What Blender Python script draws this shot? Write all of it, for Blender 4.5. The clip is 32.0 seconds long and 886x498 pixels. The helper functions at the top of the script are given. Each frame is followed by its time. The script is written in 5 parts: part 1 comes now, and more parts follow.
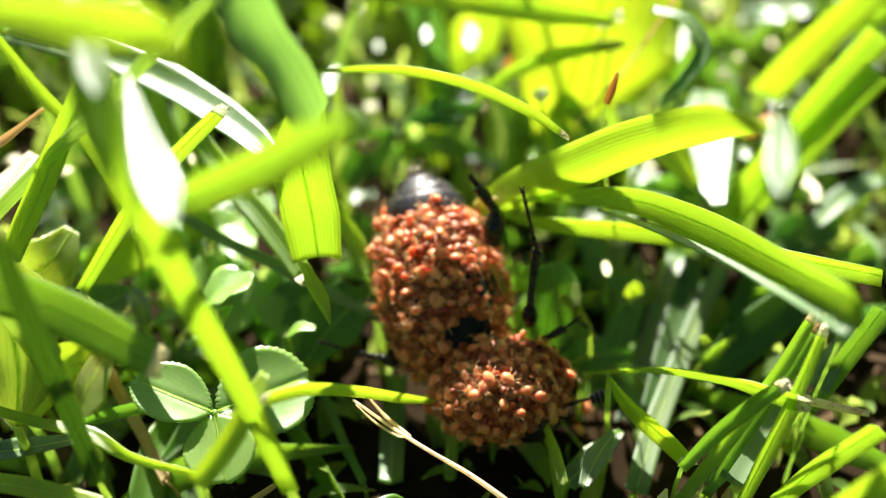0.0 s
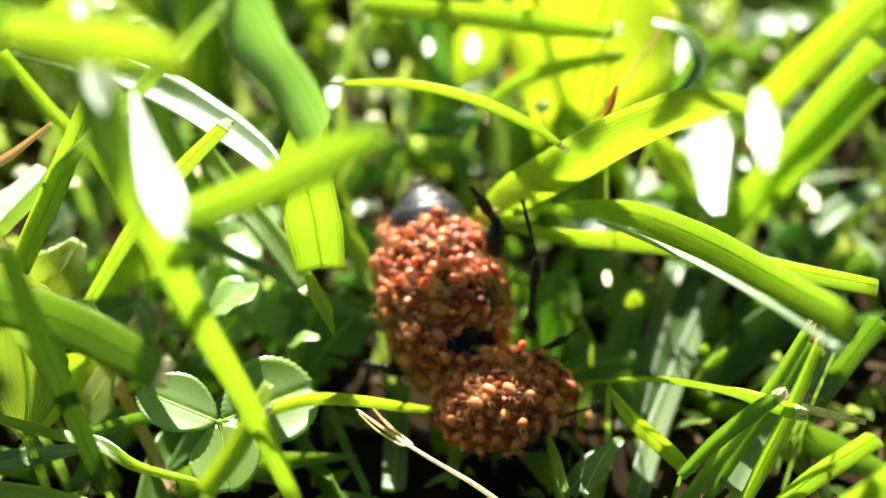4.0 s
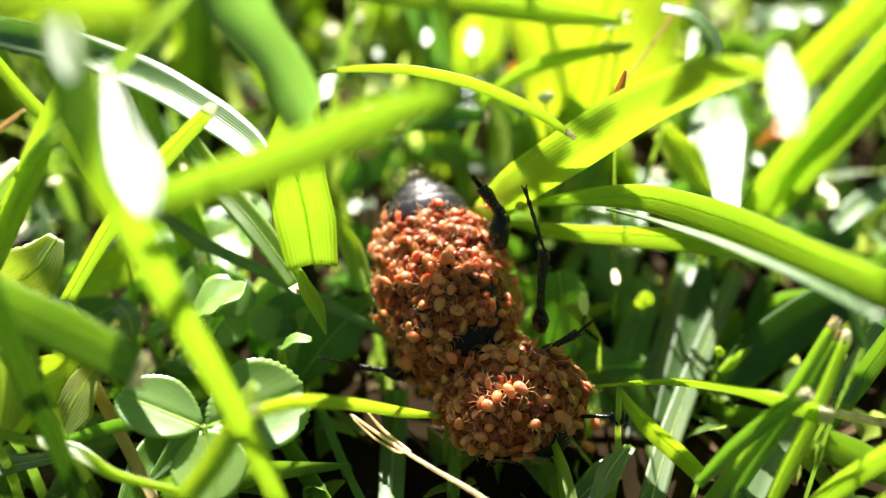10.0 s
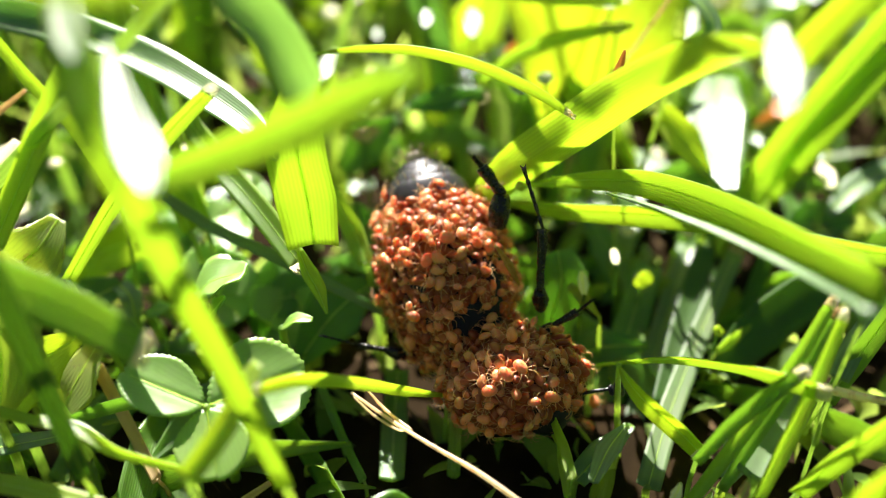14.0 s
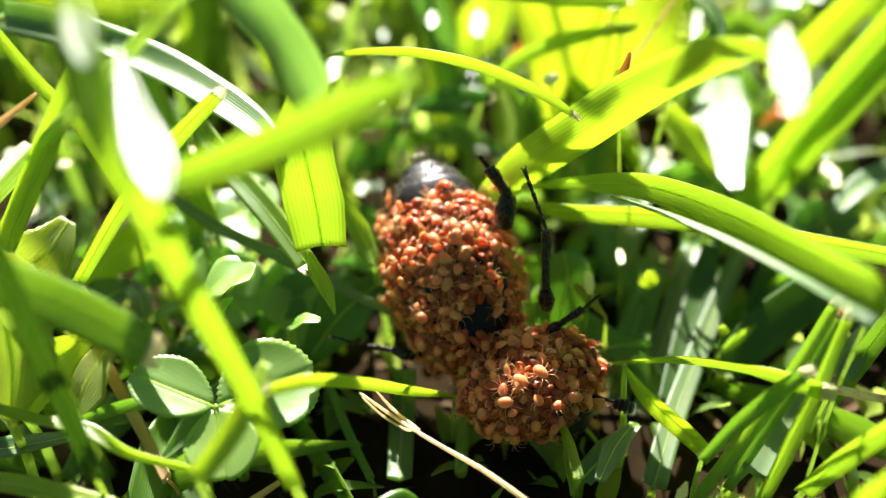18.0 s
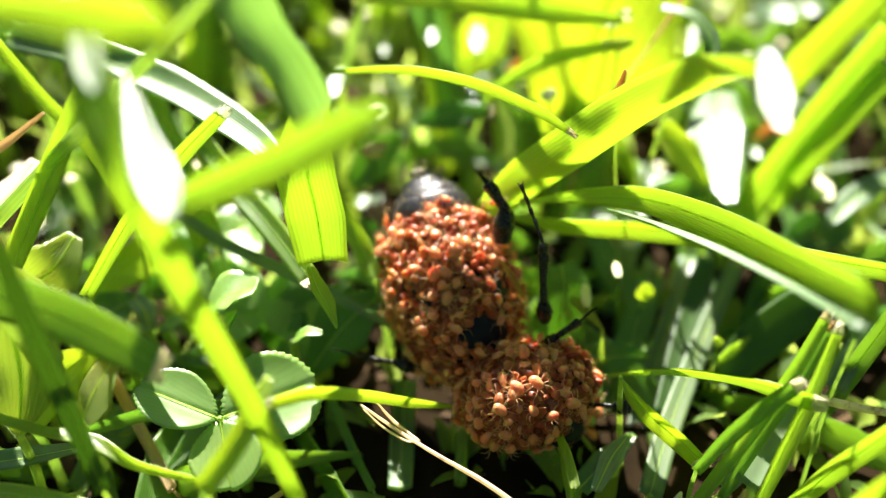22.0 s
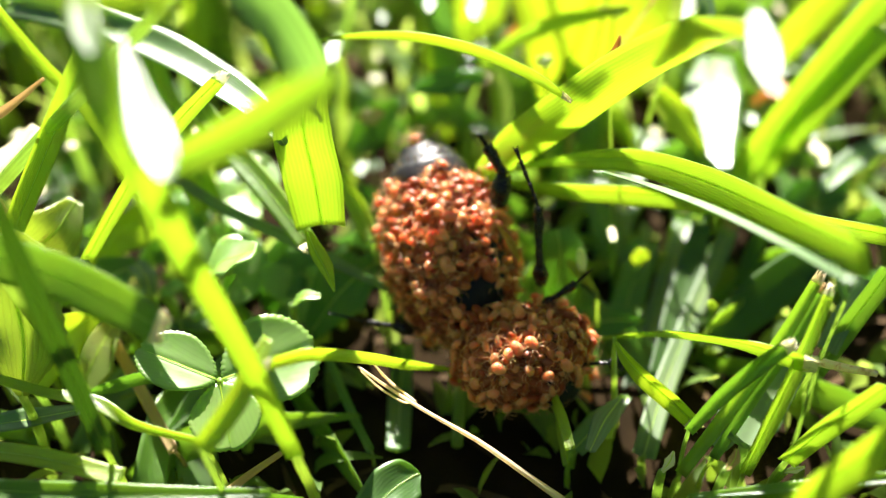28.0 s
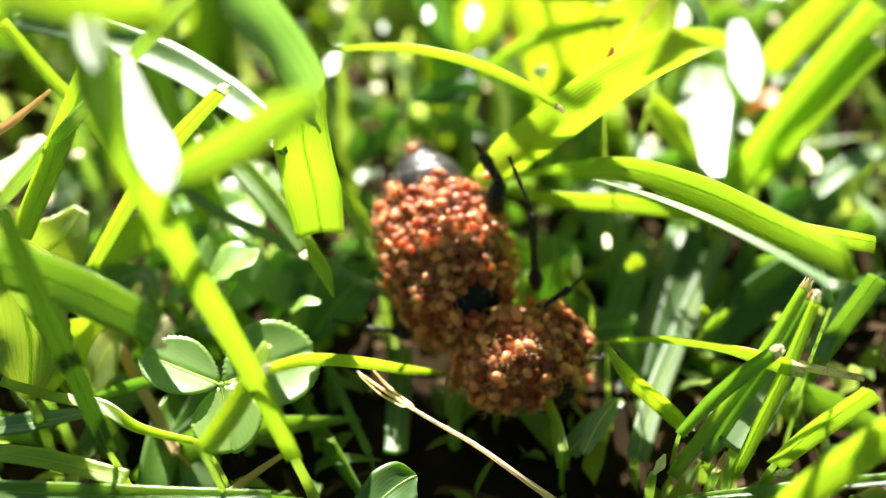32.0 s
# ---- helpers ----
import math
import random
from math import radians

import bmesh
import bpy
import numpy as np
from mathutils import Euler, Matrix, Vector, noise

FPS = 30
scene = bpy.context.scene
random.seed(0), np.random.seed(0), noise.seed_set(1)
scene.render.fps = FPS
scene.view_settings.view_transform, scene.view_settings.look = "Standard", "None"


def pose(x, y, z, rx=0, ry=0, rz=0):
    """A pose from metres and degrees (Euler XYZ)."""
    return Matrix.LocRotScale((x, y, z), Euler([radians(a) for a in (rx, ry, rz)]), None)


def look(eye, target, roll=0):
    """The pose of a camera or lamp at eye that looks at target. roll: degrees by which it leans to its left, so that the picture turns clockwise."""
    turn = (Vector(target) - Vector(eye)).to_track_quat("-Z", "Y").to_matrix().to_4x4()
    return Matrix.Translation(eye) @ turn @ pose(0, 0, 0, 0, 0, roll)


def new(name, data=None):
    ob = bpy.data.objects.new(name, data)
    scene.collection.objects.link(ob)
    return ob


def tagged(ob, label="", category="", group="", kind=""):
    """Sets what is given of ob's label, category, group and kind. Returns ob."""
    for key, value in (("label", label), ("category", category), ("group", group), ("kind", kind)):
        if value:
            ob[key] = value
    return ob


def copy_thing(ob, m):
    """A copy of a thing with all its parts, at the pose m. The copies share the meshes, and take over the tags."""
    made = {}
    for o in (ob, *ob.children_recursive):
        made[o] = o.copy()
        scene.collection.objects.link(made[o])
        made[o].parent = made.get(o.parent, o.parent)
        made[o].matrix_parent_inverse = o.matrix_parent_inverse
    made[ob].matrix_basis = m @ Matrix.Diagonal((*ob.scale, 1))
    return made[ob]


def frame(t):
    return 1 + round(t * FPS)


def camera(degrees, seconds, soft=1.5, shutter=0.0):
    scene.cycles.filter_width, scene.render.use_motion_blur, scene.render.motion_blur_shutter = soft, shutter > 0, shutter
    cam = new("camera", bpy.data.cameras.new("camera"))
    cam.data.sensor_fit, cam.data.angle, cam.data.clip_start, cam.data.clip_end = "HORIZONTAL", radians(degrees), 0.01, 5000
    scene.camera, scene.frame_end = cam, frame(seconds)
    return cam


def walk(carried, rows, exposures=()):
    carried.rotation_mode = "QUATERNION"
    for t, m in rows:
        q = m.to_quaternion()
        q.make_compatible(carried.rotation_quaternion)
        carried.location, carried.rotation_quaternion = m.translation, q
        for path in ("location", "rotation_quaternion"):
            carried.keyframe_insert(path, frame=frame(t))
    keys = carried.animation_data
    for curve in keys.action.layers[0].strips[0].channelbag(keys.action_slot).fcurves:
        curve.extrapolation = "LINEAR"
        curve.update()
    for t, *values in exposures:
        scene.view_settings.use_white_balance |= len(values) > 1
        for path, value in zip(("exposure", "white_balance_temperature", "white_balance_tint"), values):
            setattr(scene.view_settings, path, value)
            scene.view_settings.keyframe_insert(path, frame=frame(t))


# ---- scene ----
cam = camera(38.9, 32.0, soft=1.1)
METRES, EYE, TILT, LEAN, TURN = 0.045, 0.072, -40.0, 0.0, 0.0
ROWS = [
    (0.0, 0.0, 0.0, 0.0, 0.0, 0.0, -0.0),
    (0.5, 0.0012, 0.0102, -0.0043, 0.05, 0.06, -0.04),
    (1.0, -0.0001, -0.0072, -0.0024, 0.08, 0.13, 0.01),
    (1.5, 0.0029, -0.0245, 0.0058, 0.09, 0.1, 0.07),
    (2.0, 0.0082, -0.0222, 0.0047, -0.02, 0.16, 0.01),
    (2.5, 0.0093, -0.0354, 0.0085, -0.06, 0.17, 0.11),
    (4.5, 0.0067, -0.0155, 0.0077, 0.36, 0.39, 0.17),
    (5.0, 0.0058, 0.0228, -0.002, 0.23, 0.53, 0.18),
    (5.5, 0.0038, 0.0908, -0.0111, 0.24, 0.52, 0.35),
    (6.0, 0.0034, 0.1196, -0.0168, 0.32, 0.8, 0.38),
    (6.5, 0.0012, 0.1313, -0.0212, 0.4, 1.02, 0.4),
    (7.0, -0.0015, 0.1442, -0.0332, 0.47, 1.34, 0.39),
    (7.5, 0.0003, 0.1273, -0.0276, 0.48, 1.41, 0.37),
    (8.0, -0.0011, 0.1253, -0.0322, 0.44, 1.49, 0.34),
    (8.5, 0.0016, 0.1089, -0.0282, 0.4, 1.45, 0.35),
    (9.0, 0.0038, 0.1024, -0.0286, 0.39, 1.39, 0.35),
    (9.5, 0.0024, 0.1005, -0.0344, 0.32, 1.4, 0.33),
    (10.0, 0.0077, 0.0897, -0.0343, 0.3, 1.35, 0.31),
    (10.5, 0.0085, 0.112, -0.0468, 0.16, 1.36, 0.25),
    (11.0, 0.0067, 0.103, -0.0428, 0.11, 1.16, 0.37),
    (11.5, 0.0008, 0.0869, -0.0381, 0.15, 0.93, 0.44),
    (12.0, -0.0019, 0.0875, -0.0371, 0.25, 0.78, 0.54),
    (12.5, -0.0013, 0.085, -0.0389, 0.26, 0.72, 0.54),
    (13.0, 0.004, 0.0827, -0.0349, 0.27, 0.62, 0.5),
    (13.5, 0.0106, 0.0777, -0.0337, 0.3, 0.57, 0.39),
    (14.0, 0.0065, 0.0812, -0.04, 0.27, 0.59, 0.42),
    (14.5, -0.0072, 0.1008, -0.0548, 0.25, 0.63, 0.47),
    (16.5, -0.0032, 0.0684, -0.0365, 0.38, 0.3, 0.56),
    (17.0, 0.0025, 0.0707, -0.0351, 0.46, 0.29, 0.52),
    (17.5, 0.0234, 0.0365, -0.0164, 0.59, 0.23, 0.56),
    (18.0, 0.0034, 0.0671, -0.035, 0.49, 0.48, 0.57),
    (18.5, -0.0099, 0.0849, -0.0462, 0.53, 0.62, 0.64),
    (19.0, -0.0025, 0.0575, -0.0335, 0.68, 0.53, 0.63),
    (19.5, 0.0005, 0.0586, -0.0307, 0.67, 0.53, 0.63),
    (20.0, 0.0006, 0.0492, -0.0273, 0.67, 0.51, 0.66),
    (20.5, 0.003, 0.0493, -0.027, 0.64, 0.54, 0.64),
    (21.0, 0.0042, 0.0343, -0.0205, 0.65, 0.53, 0.7),
    (21.5, 0.0051, 0.0334, -0.0204, 0.61, 0.59, 0.68),
    (22.0, 0.0079, 0.0291, -0.0193, 0.58, 0.66, 0.65),
    (22.5, 0.0085, 0.0251, -0.0223, 0.56, 0.74, 0.64),
    (23.0, 0.0084, 0.0366, -0.0395, 0.51, 1.0, 0.58),
    (23.5, -0.0016, 0.0539, -0.0587, 0.44, 1.03, 0.61),
    (24.0, 0.0121, 0.0256, -0.0434, 0.53, 0.46, 0.65),
    (24.5, 0.0269, 0.0022, -0.0324, 0.58, 0.14, 0.63),
    (25.0, 0.0286, -0.0077, -0.0292, 0.55, -0.12, 0.67),
    (25.5, 0.0314, 0.0128, -0.0358, 0.53, -0.24, 0.56),
    (27.5, 0.0206, -0.0058, -0.0284, 0.64, -0.61, 0.77),
    (28.0, 0.0189, 0.007, -0.0323, 0.74, -0.6, 0.75),
    (28.5, 0.0297, -0.0171, -0.0195, 0.83, -0.66, 0.76),
    (29.0, 0.0313, -0.0258, -0.0156, 0.91, -0.59, 0.82),
    (29.5, 0.0341, -0.0277, -0.0153, 0.92, -0.48, 0.79),
    (30.0, 0.046, -0.0556, -0.0056, 0.92, -0.46, 0.77),
    (30.5, 0.0506, -0.0494, -0.0155, 0.94, -0.24, 0.69),
    (31.0, 0.0381, -0.0432, -0.0264, 0.86, -0.13, 0.71),
    (31.5, 0.0251, -0.0192, -0.0344, 0.95, -0.25, 0.77),
    (32.0, 0.0374, -0.0372, -0.0262, 1.11, -0.44, 0.76),
]
walk(cam, [(t, pose(0, 0, EYE, TILT, LEAN, TURN) @ pose(METRES * x, METRES * y, METRES * z, 90 + pitch, roll, yaw)) for t, x, y, z, yaw, pitch, roll in ROWS], exposures=[(0, 1.76), (8, 1.75), (14, 1.82), (20, 1.86), (30, 1.95), (32, 1.95)])

# ---- world, sun, exposure ----
cam.data.dof.use_dof = True
cam.data.dof.focus_distance = 0.0835
cam.data.dof.aperture_fstop = 16.0

SUN_DIR = Vector((-0.10, 0.745, 0.66)).normalized()
world = bpy.data.worlds.new("sky")
scene.world = world
world.use_nodes = True
wn = world.node_tree.nodes
sky = wn.new("ShaderNodeTexSky")
sky.sky_type = 'NISHITA'
sky.sun_disc = False
sky.sun_elevation = math.asin(SUN_DIR.z)
sky.sun_rotation = math.atan2(SUN_DIR.x, SUN_DIR.y)
wn["Background"].inputs["Strength"].default_value = 0.015
world.node_tree.links.new(sky.outputs[0], wn["Background"].inputs["Color"])
sun = new("sun", bpy.data.lights.new("sun", 'SUN'))
sun.data.energy = 5.0
sun.data.angle = radians(0.6)
sun.data.color = (1.0, 0.95, 0.88)
sun.matrix_world = look(SUN_DIR * 3, (0, 0, 0))


# ---- materials ----
class Nodes:
    """A few shortcuts for building a node material."""

    def __init__(self, name):
        self.mat = bpy.data.materials.new(name)
        self.mat.use_nodes = True
        self.tree = self.mat.node_tree
        self.bsdf = self.tree.nodes["Principled BSDF"]
        self.out = self.tree.nodes["Material Output"]

    def add(self, kind, **values):
        node = self.tree.nodes.new(kind)
        for key, value in values.items():
            node.inputs[key.replace("_", " ")].default_value = value
        return node

    def link(self, a, b):
        self.tree.links.new(a, b)

    def math(self, op, a, b=None, c=None):
        node = self.tree.nodes.new("ShaderNodeMath")
        node.operation = op
        for i, v in enumerate((a, b, c)):
            if v is None:
                continue
            if isinstance(v, (int, float)):
                node.inputs[i].default_value = v
            else:
                self.link(v, node.inputs[i])
        return node.outputs[0]

    def mix(self, fac, a, b, blend='MIX'):
        node = self.tree.nodes.new("ShaderNodeMix")
        node.data_type, node.blend_type = 'RGBA', blend
        for sock, v in ((node.inputs[0], fac), (node.inputs[6], a), (node.inputs[7], b)):
            if isinstance(v, (int, float)):
                sock.default_value = v
            elif isinstance(v, tuple):
                sock.default_value = (*v, 1)
            else:
                self.link(v, sock)
        return node.outputs[2]

    def noise(self, vector, scale, detail=3.0, rough=0.55):
        node = self.add("ShaderNodeTexNoise", Scale=scale, Detail=detail, Roughness=rough)
        if vector is not None:
            self.link(vector, node.inputs["Vector"])
        return node.outputs["Fac"]

    def ramp(self, fac, lo, hi):
        node = self.tree.nodes.new("ShaderNodeMapRange")
        node.inputs["From Min"].default_value, node.inputs["From Max"].default_value = lo, hi
        self.link(fac, node.inputs["Value"])
        return node.outputs[0]

    def bump(self, height, strength, distance):
        node = self.add("ShaderNodeBump", Strength=strength, Distance=distance)
        self.link(height, node.inputs["Height"])
        self.link(node.outputs[0], self.bsdf.inputs["Normal"])
        return node.outputs[0]


def leaf_material(name, base, through_light, rough=0.36, veins=15.0, spots=None, island=False, wax=0.5, side_veins=False, relief=0.3):
    """Living or dry leaf: reflects, lets light through, has lengthwise veins and blotches."""
    n = Nodes(name)
    uv = n.tree.nodes.new("ShaderNodeUVMap").outputs[0]
    geo = n.tree.nodes.new("ShaderNodeNewGeometry")
    sep = n.tree.nodes.new("ShaderNodeSeparateXYZ")
    n.link(uv, sep.inputs[0])
    u, v = sep.outputs[0], sep.outputs[1]
    if island:
        rnd = geo.outputs["Random Per Island"]
    else:
        rnd = n.tree.nodes.new("ShaderNodeObjectInfo").outputs["Random"]
    obj = n.tree.nodes.new("ShaderNodeTexCoord").outputs["Object"]
    # lengthwise veins, a little uneven
    wob = n.math('MULTIPLY', n.noise(obj, 260.0), 0.05)
    if side_veins:
        # veins that leave the midrib at a slant
        au = n.math('ABSOLUTE', n.math('SUBTRACT', u, 0.5))
        phase = n.math('MULTIPLY', n.math('SUBTRACT', v, n.math('MULTIPLY', au, 5.0)), 9.0)
        stripe = n.math('POWER', n.math('ABSOLUTE', n.math('COSINE', n.math('ADD', phase, n.math('MULTIPLY', wob, 40.0)))), 8.0)
    else:
        stripe = n.math('MULTIPLY_ADD', n.math('SINE', n.math('MULTIPLY', n.math('ADD', u, wob), veins * 6.283)), 0.5, 0.5)
    big = n.ramp(n.noise(obj, 160.0, 4.0), 0.35, 0.7)
    fine = n.noise(obj, 1900.0, 4.0)
    dark = tuple(c * (0.88 if side_veins else 0.62) for c in base)
    warm = (min(1, base[0] * 1.5 + 0.01), base[1] * 1.12, base[2] * 0.75)
    col = n.mix(n.math('MULTIPLY', stripe, 0.4), base, dark)
    col = n.mix(n.math('MULTIPLY', big, 0.4), col, warm)
    col = n.mix(n.math('MULTIPLY', rnd, 0.5), col, tuple(c * 0.7 for c in base))
    tdark = tuple(c * (0.85 if side_veins else 0.66) for c in through_light)
    tcol = n.mix(n.math('MULTIPLY', stripe, 0.45), through_light, tdark)
    tcol = n.mix(n.math('MULTIPLY', big, 0.35), tcol, (through_light[0] * 1.15, through_light[1] * 0.95, through_light[2] * 0.6))
    tcol = n.mix(n.math('MULTIPLY', rnd, 0.45), tcol, (through_light[0] * 0.62, through_light[1] * 0.78, through_light[2]))
    if spots:
        mask = n.ramp(n.noise(obj, 420.0, 5.0, 0.7), 0.60, 0.67)
        col = n.mix(n.math('MULTIPLY', mask, 0.8), col, spots)
        tcol = n.mix(n.math('MULTIPLY', mask, 0.8), tcol, spots)
    n.link(col, n.bsdf.inputs["Base Color"])
    n.bsdf.inputs["Specular IOR Level"].default_value = wax
    n.link(n.math('MULTIPLY_ADD', fine, 0.3, rough - 0.15), n.bsdf.inputs["Roughness"])
    height = n.math('ADD', stripe, n.math('MULTIPLY', fine, 0.8))
    normal = n.bump(height, relief, 0.00006)
    tr = n.add("ShaderNodeBsdfTranslucent")
    n.link(tcol, tr.inputs["Color"])
    n.link(normal, tr.inputs["Normal"])
    both = n.tree.nodes.new("ShaderNodeAddShader")
    n.link(n.bsdf.outputs[0], both.inputs[0])
    n.link(tr.outputs[0], both.inputs[1])
    n.link(both.outputs[0], n.out.inputs["Surface"])
    return n.mat


def solid_material(name, base, second, rough=0.5, scale=900.0, spec=0.5, relief=0.4, subsurface=0.0, random_tint=0.0, coat=0.0, island=False):
    """Opaque matter with blotches, grain and fine relief."""
    n = Nodes(name)
    obj = n.tree.nodes.new("ShaderNodeTexCoord").outputs["Object"]
    big = n.ramp(n.noise(obj, scale * 0.3, 3.0), 0.35, 0.65)
    fine = n.noise(obj, scale * 2.0, 4.0)
    col = n.mix(big, base, second)
    col = n.mix(n.math('MULTIPLY', fine, 0.35), col, tuple(c * 0.5 for c in base))
    if random_tint:
        rnd = (n.tree.nodes.new("ShaderNodeNewGeometry").outputs["Random Per Island"] if island
               else n.tree.nodes.new("ShaderNodeObjectInfo").outputs["Random"])
        col = n.mix(n.math('MULTIPLY', rnd, random_tint), col, tuple(c * 0.5 for c in second))
    n.link(col, n.bsdf.inputs["Base Color"])
    n.bsdf.inputs["Specular IOR Level"].default_value = spec
    n.bsdf.inputs["Coat Weight"].default_value = coat
    n.link(n.math('MULTIPLY_ADD', fine, 0.3, rough - 0.15), n.bsdf.inputs["Roughness"])
    if subsurface:
        n.bsdf.inputs["Subsurface Weight"].default_value = subsurface
        n.bsdf.inputs["Subsurface Radius"].default_value = (0.0006, 0.00022, 0.0001)
        n.bsdf.inputs["Subsurface Scale"].default_value = 1.0
    n.bump(fine, relief, 0.00004)
    return n.mat


MAT = {
    "fresh": leaf_material("grass_fresh", (0.117, 0.179, 0.020), (0.528, 0.644, 0.108), rough=0.40),
    "mid": leaf_material("grass_mid", (0.085, 0.143, 0.022), (0.467, 0.587, 0.108), rough=0.40),
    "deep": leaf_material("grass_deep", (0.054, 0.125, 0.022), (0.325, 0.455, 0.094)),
    "blue": leaf_material("grass_bluish", (0.071, 0.134, 0.042), (0.247, 0.380, 0.115), rough=0.38, wax=0.9, relief=0.15),
    "silver": leaf_material("grass_silvery", (0.105, 0.164, 0.088), (0.247, 0.346, 0.165), rough=0.42, wax=0.8, veins=5.0, relief=0.15),
    "soft": leaf_material("grass_soft", (0.115, 0.175, 0.085), (0.23, 0.34, 0.11), rough=0.5, wax=0.35, veins=3.0, relief=0.05),
    # darker copy of the grass greens, with the shade put into the colour
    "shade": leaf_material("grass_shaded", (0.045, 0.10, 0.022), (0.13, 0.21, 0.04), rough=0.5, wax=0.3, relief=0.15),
    # darkened turf copy, so the unseen blocking grass bounces less light
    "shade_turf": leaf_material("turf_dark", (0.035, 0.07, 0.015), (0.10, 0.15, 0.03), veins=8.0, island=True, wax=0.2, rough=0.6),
    "haze": leaf_material("grass_grey_green", (0.19, 0.26, 0.13), (0.36, 0.49, 0.18), rough=0.5, wax=0.4, veins=6.0, relief=0.1),
    "lime": leaf_material("leaf_lime", (0.161, 0.196, 0.018), (0.582, 0.663, 0.112), side_veins=True),
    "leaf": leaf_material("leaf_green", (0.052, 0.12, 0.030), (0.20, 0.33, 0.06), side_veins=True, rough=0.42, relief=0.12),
    "worn": leaf_material("leaf_worn", (0.117, 0.152, 0.045), (0.487, 0.544, 0.122), side_veins=True, spots=(0.20, 0.14, 0.06), rough=0.4, relief=0.5),
    "clover": leaf_material("clover_leaf", (0.16, 0.265, 0.065), (0.31, 0.45, 0.10), side_veins=True, spots=(0.20, 0.30, 0.12), rough=0.42, relief=0.022, wax=0.8),
    "pale": leaf_material("grass_pale", (0.571, 0.546, 0.420), (0.656, 0.616, 0.477), veins=14.0, rough=0.5),
    "dry": leaf_material("grass_dry", (0.353, 0.260, 0.126), (0.517, 0.398, 0.239), veins=9.0, rough=0.5, spots=(0.16, 0.09, 0.04)),
    "straw": leaf_material("straw", (0.66, 0.58, 0.43), (0.56, 0.48, 0.34), veins=6.0, rough=0.36, wax=0.8, spots=(0.26, 0.15, 0.06)),
    "rust": leaf_material("grass_rust", (0.286, 0.109, 0.034), (0.596, 0.338, 0.119), veins=9.0, rough=0.5),
    "rib": leaf_material("grass_midrib", (0.143, 0.214, 0.036), (0.750, 0.843, 0.281), veins=5.0),
    "wing": leaf_material("wing_amber", (0.20, 0.14, 0.03), (0.45, 0.30, 0.06), veins=6.0, rough=0.3),
    "stalk": leaf_material("stalk_green", (0.089, 0.152, 0.036), (0.469, 0.581, 0.169), veins=10.0),
    "turf": leaf_material("turf", (0.054, 0.107, 0.018), (0.318, 0.407, 0.065), veins=8.0, island=True, wax=0.3, rough=0.5),
    "litter": solid_material("litter", (0.14, 0.09, 0.045), (0.08, 0.05, 0.025), rough=0.9, spec=0.1, random_tint=0.7, island=True),
    "soil": solid_material("soil", (0.020, 0.014, 0.008), (0.032, 0.021, 0.011), rough=0.95, scale=700.0, spec=0.0, relief=1.0),
    "shell": solid_material("beetle_shell", (0.010, 0.010, 0.012), (0.022, 0.020, 0.022), rough=0.42, scale=1500.0, spec=0.25, relief=0.6),
    "grey": solid_material("beetle_plate", (0.034, 0.031, 0.037), (0.010, 0.009, 0.011), rough=0.42, scale=500.0, spec=0.45, relief=1.0),
    "limb": solid_material("beetle_limb", (0.012, 0.010, 0.010), (0.02, 0.016, 0.014), rough=0.28, scale=2500.0, spec=0.5, relief=0.7),
    "bristle": solid_material("pale_bristle", (0.85, 0.72, 0.62), (0.70, 0.52, 0.40), rough=0.5),
    "hair": solid_material("pale_hair", (0.50, 0.40, 0.22), (0.35, 0.25, 0.12), rough=0.5),
    "orange": solid_material("wing_case_orange", (0.45, 0.10, 0.015), (0.30, 0.06, 0.01), rough=0.4),
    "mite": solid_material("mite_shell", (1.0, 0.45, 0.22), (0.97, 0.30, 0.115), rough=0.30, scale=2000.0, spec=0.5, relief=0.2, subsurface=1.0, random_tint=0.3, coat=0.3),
    "mite_leg": solid_material("mite_limb", (0.88, 0.46, 0.23), (0.70, 0.30, 0.12), rough=0.4, scale=3000.0, subsurface=0.3),
    # same mites in darker red, painting the shade in the gaps between the upper ones
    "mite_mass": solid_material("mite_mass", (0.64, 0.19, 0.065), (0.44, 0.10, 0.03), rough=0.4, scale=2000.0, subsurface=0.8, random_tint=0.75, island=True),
}
MM = 0.001


# ---- builders ----
def mesh_object(name, verts, faces, material, uvs=None, smooth=True):
    me = bpy.data.meshes.new(name)
    me.from_pydata(verts, [], faces)
    if uvs is not None:
        layer = me.uv_layers.new(name="UVMap")
        idx = np.empty(len(me.loops), dtype=np.int32)
        me.loops.foreach_get("vertex_index", idx)
        layer.data.foreach_set("uv", np.asarray(uvs, dtype=np.float32)[idx].ravel())
    me.materials.append(material)
    if smooth:
        me.polygons.foreach_set("use_smooth", [True] * len(me.polygons))
    me.update()
    return new(name, me)


def part(name, ob, parent, label=""):
    """Hangs a mesh, built in its parent's space, under that parent."""
    ob.name = name
    ob.parent = parent
    return tagged(ob, label=label)


